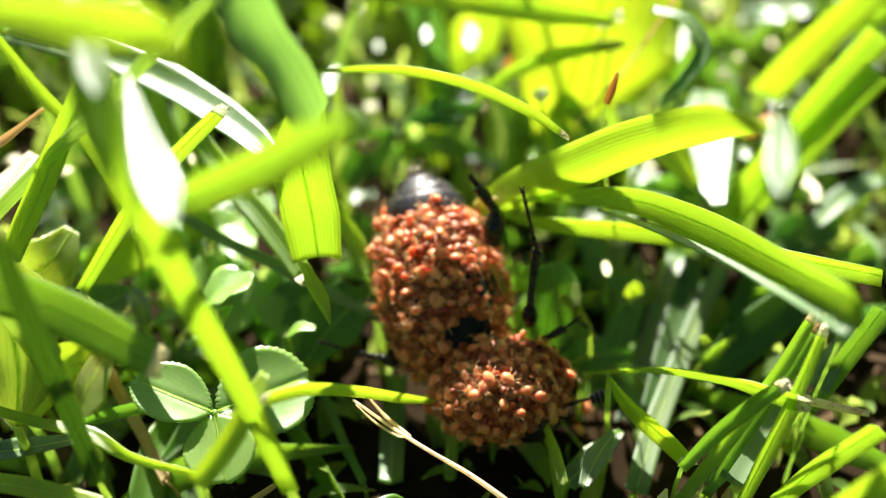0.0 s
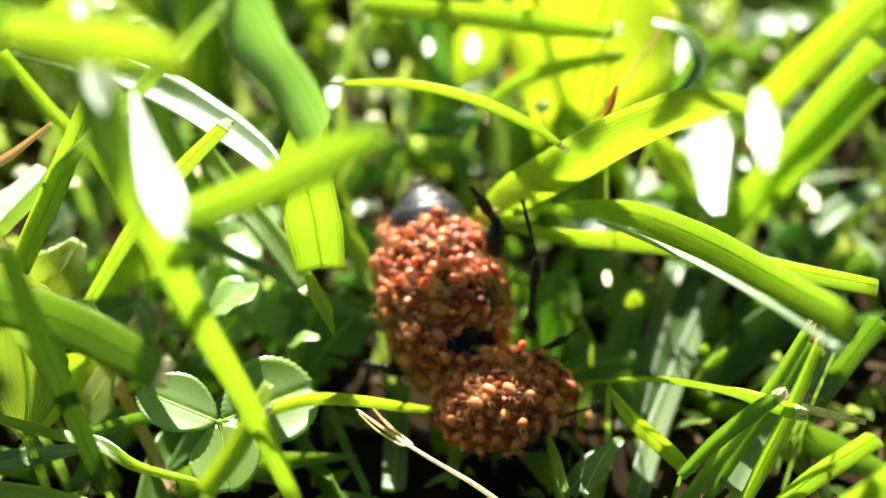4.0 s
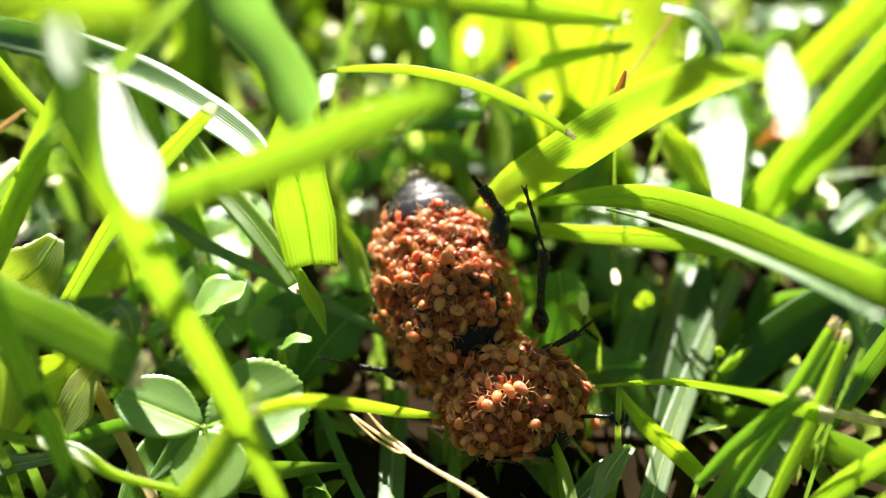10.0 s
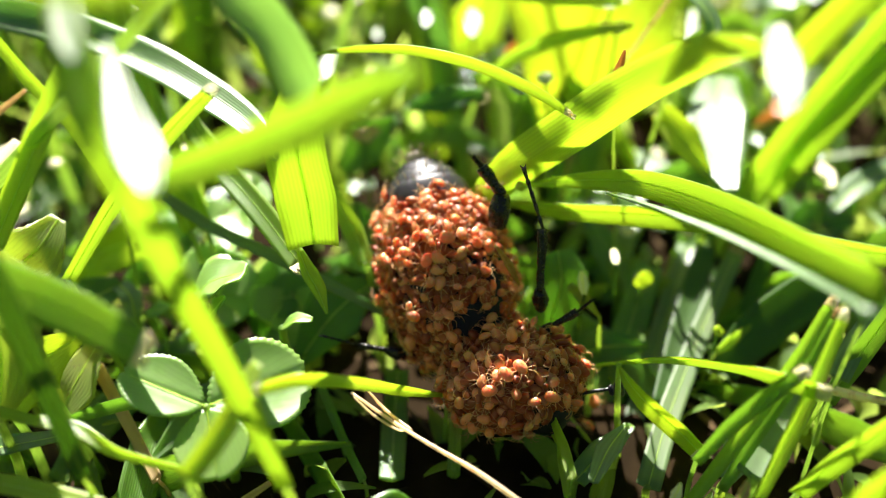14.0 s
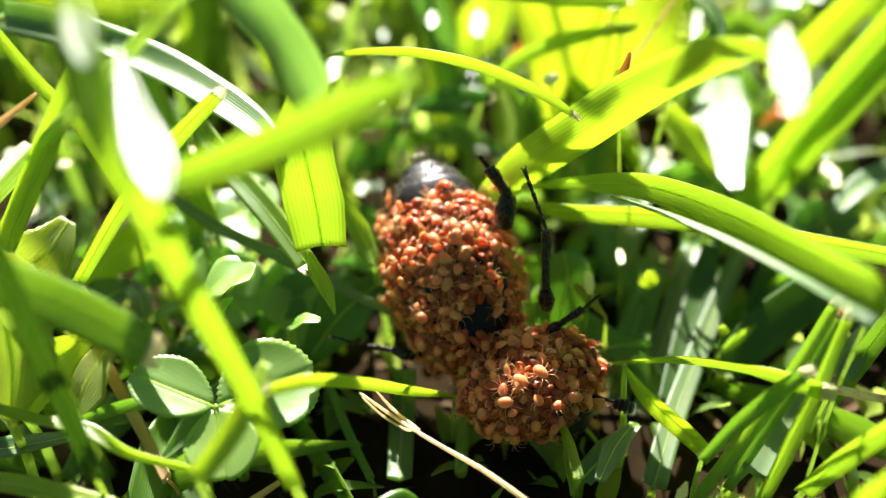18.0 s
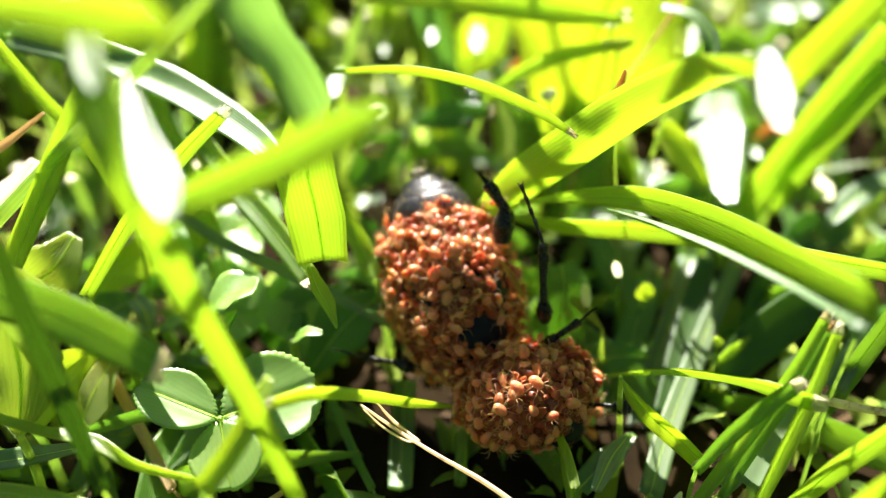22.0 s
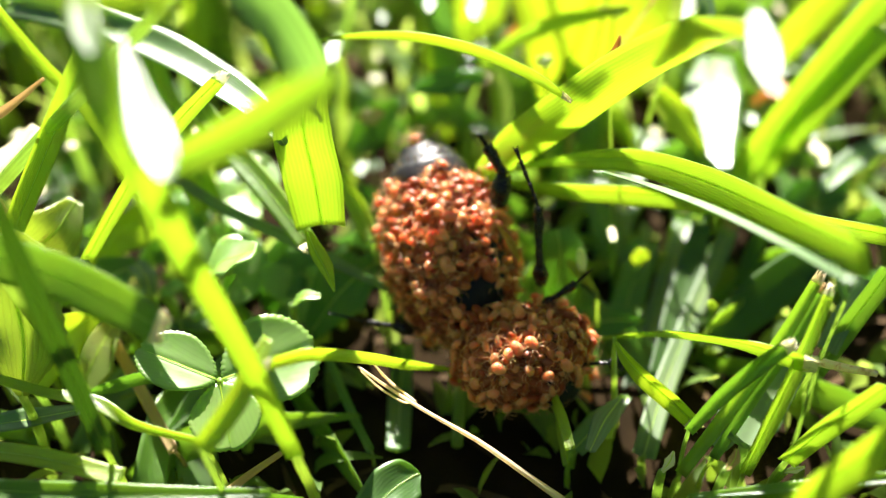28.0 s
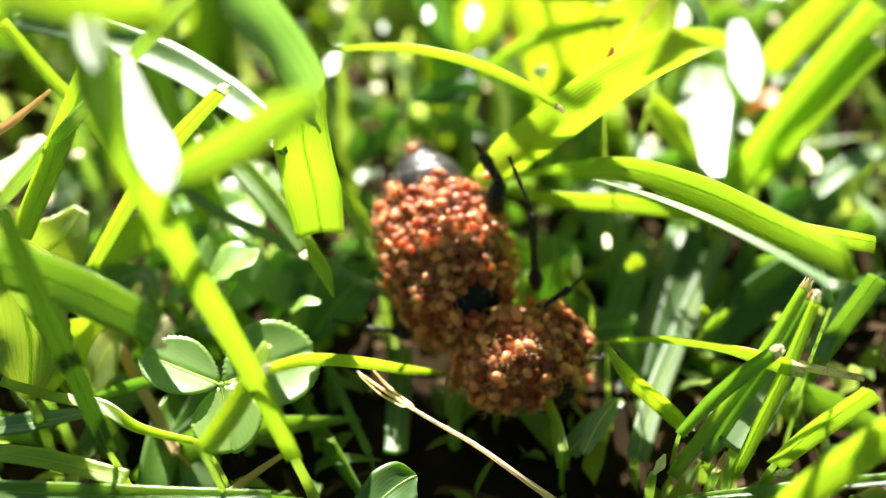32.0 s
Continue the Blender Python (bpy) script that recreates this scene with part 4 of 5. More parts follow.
grass_blade([(10.0, 175.0, -1.5), (8.7, 160.0, 40.0), (-0.1, 122.5, 60.0), (3.5, 114.3, 60.0), (5.2, 110.5, 60.0), (5.8, 109.1, 60.0)], [0.75, 0.75, 0.75, 0.75, 0.75, 0.22499999999999998], label='tall grass blade casting a thin shadow', face=(-0.1, 0.745, 0.66), material='deep', rib=False, fold=0.1)
grass_blade([(-12.0, 175.0, -1.5), (-9.9, 160.0, 40.0), (-5.1, 132.1, 60.0), (-1.3, 124.0, 60.0), (2.0, 117.0, 60.0), (2.6, 115.7, 60.0)], [1.0, 1.0, 1.0, 1.0, 1.0, 0.3], label='tall grass blade casting a broad shadow', face=(-0.1, 0.745, 0.66), material='deep', rib=False, fold=0.1)
grass_blade([(-64.0, 106.0, -1.5), (-52.0, 101.0, 22.0), (-26.0, 95.0, 30.5), (-12.0, 93.6, 30.0), (-9.0, 93.2, 29.5)], [2.16, 3.24, 3.96, 3.96, 1.08], label='unseen grass shoot added overhead from the side to cast shade', face=(-0.1, 0.745, 0.66), material='deep', rib=False, fold=0.1)
broad_leaf([(-0.2, 103.9, 5.7), (2.7, 105.7, 9.5), (5.6, 107.1, 14.5)], [1.06, 5.27, 2.59], label='yellow-green blurred leaf far behind', face=(0, -1, 0.25), material='lime')
broad_leaf([(-8.9, 90.0, 4.4), (-6.7, 90.7, 6.8), (-4.2, 91.2, 9.1)], [1.46, 4.05, 0.95], label="dark green leaf behind the beetle's tail", face=(0, -0.66, 0.745), material='leaf')
broad_leaf([(27.2, 91.2, -0.9), (29.3, 92.5, 2.3), (32.0, 93.1, 4.6)], [1.51, 3.8, 0.99], label='dark green leaf low behind the long blades', face=(0, -0.66, 0.745), material='leaf')
broad_leaf([(-25.7, 77.9, 2.2), (-23.0, 79.0, 3.6), (-20.5, 80.8, 4.2)], [0.9, 3.78, 1.36], label='dark green leaf low behind the clover', face=(0, -0.66, 0.745), material='leaf')
broad_leaf([(23.3, 62.6, 1.8), (25.3, 63.7, 2.3), (27.8, 64.2, 2.1)], [0.79, 2.39, 0.8], label='dark green leaf in the shade low down', face=(0, -0.66, 0.745), material='leaf')
broad_leaf([(-17.2, 66.6, 10.9), (-16.2, 66.8, 11.9), (-14.8, 66.8, 12.5), (-13.6, 66.6, 13.0)], [2.07, 4.04, 3.77, 1.63], label='pale green clover leaflet lit white by the sun', face=(-0.08, 0.0, 1), material='clover', teeth=0.03)
broad_leaf([(-16.5, 65.6, 9.6), (-15.7, 65.7, 10.6), (-15.1, 65.8, 11.4)], [1.24, 1.73, 0.57], label='small pale clover leaflet lit by the sun', face=(-0.08, 0.0, 1), material='clover', teeth=0.03)
broad_leaf([(-24.4, 72.6, 6.8), (-23.3, 71.2, 6.7), (-23.0, 70.3, 5.5)], [1.26, 1.66, 1.08], label='pale withered leaf end in half shade', face=(-0.08, 0.0, 1), material='silver', teeth=0.03)
broad_leaf([(-22.1, 70.5, 5.7), (-21.0, 70.3, 6.3), (-20.1, 70.1, 6.8)], [0.83, 1.40, 0.33], label='small grey-green leaflet in half shade', face=(0, -0.3, 0.95), material='clover', teeth=0.03)
broad_leaf([(-11.4, 65.9, 8.4), (-10.4, 65.9, 9.3), (-9.2, 65.6, 9.5)], [0.34, 1.25, 0.41], label='small pale leaflet lit by the sun', face=(-0.08, 0.0, 1), material='clover', teeth=0.03)
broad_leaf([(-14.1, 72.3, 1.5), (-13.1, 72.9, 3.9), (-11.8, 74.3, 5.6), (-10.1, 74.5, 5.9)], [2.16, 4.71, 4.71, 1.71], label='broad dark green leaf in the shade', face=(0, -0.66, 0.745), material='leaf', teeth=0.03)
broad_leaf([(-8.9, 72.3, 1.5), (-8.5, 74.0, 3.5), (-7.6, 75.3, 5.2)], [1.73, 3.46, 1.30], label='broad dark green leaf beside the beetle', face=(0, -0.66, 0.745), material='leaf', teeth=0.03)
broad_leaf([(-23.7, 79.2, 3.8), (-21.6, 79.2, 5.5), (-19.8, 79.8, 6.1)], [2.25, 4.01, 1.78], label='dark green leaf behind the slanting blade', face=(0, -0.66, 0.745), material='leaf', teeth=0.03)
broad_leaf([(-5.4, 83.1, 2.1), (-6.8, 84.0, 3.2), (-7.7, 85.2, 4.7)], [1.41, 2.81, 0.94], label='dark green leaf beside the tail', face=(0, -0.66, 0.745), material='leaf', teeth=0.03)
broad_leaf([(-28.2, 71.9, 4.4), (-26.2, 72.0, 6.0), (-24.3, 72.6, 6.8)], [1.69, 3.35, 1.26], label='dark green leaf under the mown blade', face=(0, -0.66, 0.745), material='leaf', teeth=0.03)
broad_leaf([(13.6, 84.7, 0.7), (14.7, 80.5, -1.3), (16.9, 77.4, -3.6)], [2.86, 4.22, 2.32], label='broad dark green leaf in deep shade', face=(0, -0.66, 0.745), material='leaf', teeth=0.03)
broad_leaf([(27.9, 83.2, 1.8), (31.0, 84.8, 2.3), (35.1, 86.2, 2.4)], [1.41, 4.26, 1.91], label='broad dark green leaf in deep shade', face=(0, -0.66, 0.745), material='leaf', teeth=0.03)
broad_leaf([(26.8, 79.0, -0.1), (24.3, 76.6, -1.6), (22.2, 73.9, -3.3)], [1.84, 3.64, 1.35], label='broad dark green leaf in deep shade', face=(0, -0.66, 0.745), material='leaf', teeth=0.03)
# small leaves and flakes, many added as blurred glints and turned to the sun
broad_leaf([(14.9, 73.3, 5.4), (14.9, 73.5, 5.8), (15.1, 73.7, 6.2), (15.1, 73.9, 6.6)], [0.50, 1.44, 1.37, 0.43], label='small round yellow-green leaf lit by the sun', face=(0, -1, 0.25), material='lime', ripple=0.2, stem=0.13)
broad_leaf([(19.7, 68.0, 5.4), (19.8, 68.1, 5.6), (19.8, 68.3, 5.8), (19.9, 68.4, 6.0)], [0.28, 0.81, 0.77, 0.24], label='tiny yellow-green leaf tip lit by the sun', face=(0, -1, 0.25), material='lime', ripple=0.2, stem=0.13)
grass_blade([(19.9, 68.0, 3.8), (21.0, 68.9, 4.0), (22.8, 70.3, 4.2)], [0.41, 1.16, 0.33], label='short green grass tip lit by the sun', face=(0, -1, 0.25), material='fresh', rib=False)
broad_leaf([(12.6, 72.2, 8.7), (12.6, 72.7, 8.7), (12.6, 73.5, 8.7), (12.6, 74.0, 8.7)], [0.22, 0.62, 0.59, 0.19], label='small pale flake added as a blurred glint', face=(-0.08, 0.0, 1), material='pale', ripple=0.2, stem=0.13)
broad_leaf([(10.0, 69.1, 8.5), (10.0, 69.9, 8.5), (10.0, 70.9, 8.5), (10.0, 71.7, 8.5)], [0.26, 0.73, 0.69, 0.22], label='small pale flake added as a blurred glint beside the leg', face=(-0.08, 0.0, 1), material='pale', ripple=0.2, stem=0.13)
broad_leaf([(-16.8, 76.1, 6.8), (-16.8, 77.9, 6.8), (-16.8, 80.3, 6.8), (-16.8, 82.1, 6.8)], [1.14, 3.27, 3.10, 0.98], label='grey-green clover leaflet lit by the sun', face=(-0.08, 0.0, 1), material='clover', ripple=0.2)
broad_leaf([(-14.8, 73.8, 3.1), (-14.7, 74.1, 3.5), (-14.5, 74.3, 4.1), (-14.4, 74.6, 4.5)], [0.54, 1.56, 1.48, 0.47], label='small yellow-green leaflet lit through', face=(0, -1, 0.25), material='lime', ripple=0.2, stem=0.13)
broad_leaf([(-18.6, 82.6, 6.5), (-18.6, 83.4, 6.5), (-18.6, 84.4, 6.5), (-18.6, 85.2, 6.5)], [0.58, 1.65, 1.57, 0.50], label='small pale leaf end lit by the sun', face=(-0.08, 0.0, 1), material='silver', ripple=0.2, stem=0.13)
broad_leaf([(31.3, 83.3, 7.3), (31.3, 84.3, 7.3), (31.3, 85.7, 7.3), (31.3, 86.7, 7.3)], [0.48, 1.38, 1.31, 0.41], label='pale withered leaf end lit by the sun', face=(-0.08, 0.0, 1), material='pale', ripple=0.2, stem=0.13)
broad_leaf([(30.4, 85.1, 8.8), (30.4, 85.7, 8.8), (30.4, 86.5, 8.8), (30.4, 87.1, 8.8)], [0.48, 1.38, 1.31, 0.41], label='small pale leaf end lit by the sun', face=(-0.08, 0.0, 1), material='silver', ripple=0.2, stem=0.13)
broad_leaf([(26.1, 87.6, 8.5), (26.1, 88.2, 8.5), (26.1, 88.8, 8.5), (26.1, 89.4, 8.5)], [0.39, 1.12, 1.07, 0.34], label='small pale leaf end lit by the sun', face=(-0.08, 0.0, 1), material='silver', ripple=0.2, stem=0.13)
broad_leaf([(28.4, 88.4, 10.4), (28.4, 89.4, 10.4), (28.4, 90.6, 10.4), (28.4, 91.6, 10.4)], [0.72, 2.06, 1.96, 0.62], label='rust-brown withered leaf end', face=(-0.08, 0.0, 1), material='rust', ripple=0.2, stem=0.13)
broad_leaf([(-6.4, 86.0, 10.3), (-6.4, 86.7, 10.3), (-6.4, 87.5, 10.3), (-6.4, 88.2, 10.3)], [0.84, 2.39, 2.27, 0.72], label='tan dead leaf curled behind the tail', face=(-0.08, 0.0, 1), material='dry', ripple=0.2, stem=0.13)
broad_leaf([(-7.5, 85.1, 5.7), (-7.5, 85.6, 5.7), (-7.5, 86.4, 5.7), (-7.5, 86.9, 5.7)], [0.43, 1.22, 1.16, 0.37], label='small pale leaf end lit by the sun', face=(-0.08, 0.0, 1), material='silver', ripple=0.2, stem=0.13)
broad_leaf([(-6.3, 85.3, 5.9), (-6.3, 85.8, 5.9), (-6.3, 86.4, 5.9), (-6.3, 86.9, 5.9)], [0.36, 1.03, 0.98, 0.31], label='small pale leaf end lit by the sun', face=(-0.08, 0.0, 1), material='silver', ripple=0.2, stem=0.13)
broad_leaf([(-6.2, 103.6, 9.7), (-6.2, 104.2, 9.7), (-6.2, 104.8, 9.7), (-6.2, 105.4, 9.7)], [0.26, 0.75, 0.71, 0.22], label='small pale leaf end far behind', face=(-0.08, 0.0, 1), material='silver', ripple=0.2, stem=0.13)
broad_leaf([(-1.4, 91.5, 17.7), (-1.4, 92.4, 17.7), (-1.4, 93.6, 17.7), (-1.4, 94.5, 17.7)], [0.36, 1.01, 0.96, 0.31], label='small pale leaf end far behind', face=(-0.08, 0.0, 1), material='silver', ripple=0.2, stem=0.13)
broad_leaf([(2.6, 99.3, 12.4), (2.6, 100.8, 12.4), (2.6, 102.6, 12.4), (2.6, 104.1, 12.4)], [0.47, 1.33, 1.27, 0.40], label='pale leaf end far behind', face=(-0.08, 0.0, 1), material='silver', ripple=0.2, stem=0.13)
broad_leaf([(31.7, 106.6, 11.0), (31.7, 107.7, 11.0), (31.7, 109.1, 11.0), (31.7, 110.2, 11.0)], [1.67, 4.78, 4.54, 1.44], label='bleached leaf lying far behind', face=(-0.08, 0.0, 1), material='silver', ripple=0.2, stem=0.13)
broad_leaf([(35.0, 109.2, 10.2), (35.0, 109.9, 10.2), (35.0, 110.9, 10.2), (35.0, 111.6, 10.2)], [1.14, 3.24, 3.08, 0.97], label='bleached leaf lying far behind', face=(-0.08, 0.0, 1), material='silver', ripple=0.2, stem=0.13)
broad_leaf([(13.4, 91.1, 19.6), (13.4, 91.7, 19.6), (13.4, 92.5, 19.6), (13.4, 93.1, 19.6)], [1.10, 3.15, 3.00, 0.95], label='frayed pale leaf end on the glowing leaf', face=(-0.08, 0.0, 1), material='pale', ripple=0.2, stem=0.13)
broad_leaf([(13.8, 90.0, 17.9), (13.8, 90.5, 17.9), (13.8, 91.1, 17.9), (13.8, 91.6, 17.9)], [0.95, 2.70, 2.57, 0.81], label='frayed pale leaf end on the glowing leaf', face=(-0.08, 0.0, 1), material='pale', ripple=0.2, stem=0.13)
broad_leaf([(7.9, 84.9, 16.4), (7.9, 85.4, 16.4), (7.9, 86.0, 16.4), (7.9, 86.5, 16.4)], [0.46, 1.31, 1.25, 0.39], label='frayed pale leaf end on the glowing leaf', face=(-0.08, 0.0, 1), material='pale', ripple=0.2, stem=0.13)
broad_leaf([(6.0, 84.5, 15.8), (6.0, 84.9, 15.8), (6.0, 85.3, 15.8), (6.0, 85.7, 15.8)], [0.67, 1.92, 1.83, 0.58], label='pale narrow leaf end behind', face=(-0.08, 0.0, 1), material='silver', ripple=0.2, stem=0.13)
# the next three blades get their shade from the darkened grass colour
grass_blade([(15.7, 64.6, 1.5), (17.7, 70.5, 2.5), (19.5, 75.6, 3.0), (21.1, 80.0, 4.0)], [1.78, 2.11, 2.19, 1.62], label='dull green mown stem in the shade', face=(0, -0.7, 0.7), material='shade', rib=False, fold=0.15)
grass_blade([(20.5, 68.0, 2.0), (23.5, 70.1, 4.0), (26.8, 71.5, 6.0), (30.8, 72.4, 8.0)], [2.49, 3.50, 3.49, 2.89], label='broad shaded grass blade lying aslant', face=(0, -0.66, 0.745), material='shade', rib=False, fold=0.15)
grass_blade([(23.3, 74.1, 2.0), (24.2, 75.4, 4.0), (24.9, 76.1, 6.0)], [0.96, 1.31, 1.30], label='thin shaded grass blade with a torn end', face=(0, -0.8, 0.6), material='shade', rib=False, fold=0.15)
grass_blade([(19.6, 54.1, 6.0), (21.7, 57.4, 6.5), (24.1, 60.4, 7.0)], [2.48, 2.77, 1.87], label='pale broad grass blade behind the mown ones', face=(0, -0.3, 0.95), material='soft', rib=False, fold=0.15)
grass_blade([(26.3, 61.0, 8.0), (27.5, 62.6, 9.5), (29.7, 64.8, 11.0)], [1.49, 1.65, 1.51], label='pale green grass blade at the edge', face=(0, -0.5, 0.85), material='silver', rib=False, fold=0.15)
clover((-15.3, 57.2, 9.8), [((-20.6, 58.5, 11.6), 3.73, (0, -0.2, 1)), ((-9.3, 60.8, 9.5), 5.51, (0, -0.45, 0.88)), ((-14.2, 52.9, 7.7), 4.04, (0, -0.36, 0.93))], (-15.0, 60.1, -0.9), 'three-leaved clover with finely toothed pale green leaflets')
clover((-17.4, 73.7, 4.9), [((-15.2, 75.3, 6.9), 3.85, (0, -0.5, 0.85)), ((-19.2, 76.6, 7.0), 3.89, (0, -0.9, 0.42)), ((-15.5, 71.7, 3.9), 3.39, (0, -0.5, 0.85))], (-18.6, 74.5, -0.5), 'grey-green clover in the shade')
clover((-11.7, 73.0, 5.6), [((-13.2, 70.7, 4.3), 4.61, (0, -0.9, 0.42)), ((-9.0, 70.2, 3.6), 4.61, (0, -0.9, 0.42)), ((-11.0, 75.6, 5.6), 3.46, (0, -0.9, 0.42))], (-11.1, 70.7, -0.5), 'dark clover in the shade beside the beetle')
clover((-16.9, 82.0, 7.2), [((-14.8, 83.9, 8.0), 3.64, (0, -0.5, 0.85)), ((-18.1, 80.1, 6.5), 3.57, (0, -0.5, 0.85)), ((-15.8, 79.8, 6.1), 3.12, (0, -0.9, 0.42))], (-17.1, 81.6, 0.4), 'small clover in the shade')

speck = ribbon("rust_speck", [(19.5, 60.4, 9.6), (20.0, 60.3, 9.6), (20.4, 60.3, 9.5)], [0.1, 0.4, 0.1], (0, -0.9, 0.42), MAT["rust"], thick=0.08, cols=4, count=8, lift=0.16)
speck.location = speck.location - specked_blade.location
part("rust_speck", speck, specked_blade, "red rust speck")
for bright_line, bright_widths, bright_face, bright_matter in (([(-16.3, 55.3, 37.6), (-15.2, 51.9, 37.6), (-14.3, 49.1, 37.5), (-13.4, 46.8, 37.4), (-12.7, 45.1, 37.3), (-12.0, 43.1, 37.2)], [0.07, 0.84, 1.42, 1.92, 1.79, 0.32], (-0.08, 0.0, 1), 'blue'), ([(-18.4, 55.8, 40.0), (-17.5, 53.6, 40.0), (-16.9, 51.7, 39.8), (-16.2, 49.8, 39.6)], [0.80, 1.50, 1.46, 0.34], (-0.1, -0.4, 1), 'soft')):
    bright_half = ribbon('turned_half', bright_line, bright_widths, bright_face, MAT[bright_matter], fold=0.22, thick=0.14, cols=6, count=24, ripple=0.04)
    bright_half.location = bright_half.location - slanting_blade.location
    part('turned_half', bright_half, slanting_blade, 'turned-over half shining white')
bent_tip = ribbon('bent_tip', [(16.6, 56.6, 37.2), (16.4, 54.0, 37.2), (16.1, 51.6, 37.2), (15.8, 49.0, 37.2)], [0.65, 1.62, 1.69, 0.27], (-0.08, 0.0, 1), MAT['blue'], fold=0.06, thick=0.14, cols=6, count=24, ripple=0.04)
bent_tip.location = bent_tip.location - arching_blade.location
part('bent_tip', bent_tip, arching_blade, 'tip bent over, shining white')
turned_edge = ribbon('turned_edge', [(10.9, 69.4, 17.9), (12.3, 67.7, 18.7), (14.4, 64.9, 20.0), (17.0, 61.0, 21.6), (19.7, 55.5, 23.8), (22.1, 48.7, 26.7)], [0.08, 0.40, 0.62, 0.70, 0.66, 0.55], (-0.08, 0.0, 1), MAT['blue'], fold=0.06, thick=0.14, cols=6, count=24, ripple=0.04)
turned_edge.location = turned_edge.location - folded_blade.location
part('turned_edge', turned_edge, folded_blade, 'turned-over edge shining white')

# ---- nameless shoots and leaves farther back and low down ----
# an unseen tall blade, added over the beetle from the side to shade it
grass_blade([(62, 100, -1.5), (55, 98, 20), (36, 92, 31), (18, 87, 30.5), (8, 86, 29.8), (-1, 85.3, 29), (-4, 85, 28.6)], [2.2, 3.0, 3.0, 2.4, 2.2, 2.0, 0.4], face=(-0.1, 0.745, 0.66), material="deep", label="unseen grass shoot added above the beetle to shade it")
rng = random.Random(23)
for k in range(110):
    x, y = rng.uniform(-62, 72), rng.uniform(99, 160)
    if 2 < x < 42 and y < 132:
        continue
    long = rng.uniform(16, 34)
    a = rng.uniform(0, 6.283)
    lean = rng.uniform(0.25, 1.0) * long
    dx, dy = math.cos(a) * lean, abs(math.sin(a)) * lean * rng.choice((1, 1, -0.35))
    up = long * rng.uniform(0.55, 0.9)
    grass_blade([(x, y, -1.5), (x + dx * 0.15, y + dy * 0.15, up * 0.5), (x + dx * 0.5, y + dy * 0.5, up * 0.92), (x + dx, y + dy, up * rng.uniform(0.75, 1.0))], [2.0, rng.uniform(2.2, 3.6), rng.uniform(2.0, 3.6), 0.3],
                face=(rng.uniform(-0.7, 0.7), -1, rng.uniform(0, 0.8)), material=rng.choice(("fresh", "fresh", "deep", "blue")), label="out-of-focus green grass shoot behind the beetle", rib=False)
for k in range(34):
    x, y = rng.uniform(6, 58), rng.uniform(84, 128)
    a = rng.uniform(0, 6.283)
    r = rng.uniform(7, 15)
    up = rng.uniform(4, 11)
    grass_blade([(x, y, -1.5), (x + 0.2 * r * math.cos(a), y + 0.2 * r * math.sin(a), up * 0.6), (x + 0.6 * r * math.cos(a), y + 0.6 * r * math.sin(a), up), (x + r * math.cos(a), y + r * math.sin(a), up * 0.85)], [1.6, rng.uniform(1.8, 3.0), rng.uniform(1.8, 2.8), 0.3],
                face=(rng.uniform(-0.7, 0.7), -1, rng.uniform(0, 0.8)), material=rng.choice(("fresh", "deep", "deep", "mid")), label="out-of-focus low green grass shoot behind the beetle", rib=False)
for k in range(22):
    x, y, z = rng.uniform(-50, 62), rng.uniform(98, 145), rng.uniform(6, 17)
    if 2 < x < 42 and y < 125:
        continue
    a = rng.uniform(0, 6.283)
    r = rng.uniform(7, 13)
    broad_leaf([(x, y, z), (x + 0.4 * r * math.cos(a), y + 0.4 * r * math.sin(a), z + 1.5), (x + r * math.cos(a), y + r * math.sin(a), z + rng.uniform(-3, 3))], [0.6, r * 0.7, 0.4], (rng.uniform(-0.6, 0.6), -0.8, rng.uniform(0.1, 1.2)), rng.choice(("lime", "leaf", "leaf", "lime")), "out-of-focus rounded green leaf behind the beetle")
for k in range(64):
    x, y = rng.uniform(-34, 40), rng.uniform(48, 104)
    a = rng.uniform(0, 6.283)
    r = rng.uniform(9, 20)
    z = rng.uniform(0.3, 3.6)
    if -8 < x + 0.6 * r * math.cos(a) < 15 and 46 < y + 0.6 * r * math.sin(a) < 68:
        continue
    grass_blade([(x, y, -1.0), (x + 0.25 * r * math.cos(a), y + 0.25 * r * math.sin(a), z * 0.7), (x + 0.6 * r * math.cos(a), y + 0.6 * r * math.sin(a), z), (x + r * math.cos(a), y + r * math.sin(a), z * 0.8)], [1.6, rng.uniform(1.8, 3.2), rng.uniform(1.8, 3.0), 0.3],
                face=(rng.uniform(-0.5, 0.5), -0.9, rng.uniform(0.2, 1.0)), material=rng.choice(("deep", "deep", "deep", "blue")), label="shaded grass shoot lying low over the soil", rib=False)


# ---- beetle ----
def egg(name, centre, half, material, rings=14, sides=22, turn=0.0, grain=0.0, taper=0.0, seed=0):
    """An uneven, tapered ellipsoid in mm, in its thing's space."""
    m = pose(*centre, 0, 0, turn)
    verts, faces = [], []
    for i in range(rings + 1):
        v = math.pi * i / rings
        for j in range(sides):
            u = 6.28318 * j / sides
            y = -math.cos(v)
            k = 1 + taper * y
            p = Vector((math.sin(v) * math.cos(u) * half[0] * k, y * half[1], math.sin(v) * math.sin(u) * half[2] * k))
            p *= 1 + grain * noise.noise(p * 1.3 + Vector((seed, 0, 0)))
            verts.append(tuple(m @ p * MM))
    for i in range(rings):
        for j in range(sides):
            a, b = i * sides + j, i * sides + (j + 1) % sides
            faces.append((a, b, b + sides, a + sides))
    return mesh_object(name, verts, faces, material)


BEETLE_POSE = pose(0.00076, 0.06628, 0.01144, -27.97, 6.20, -171.09)
beetle = new("beetle")
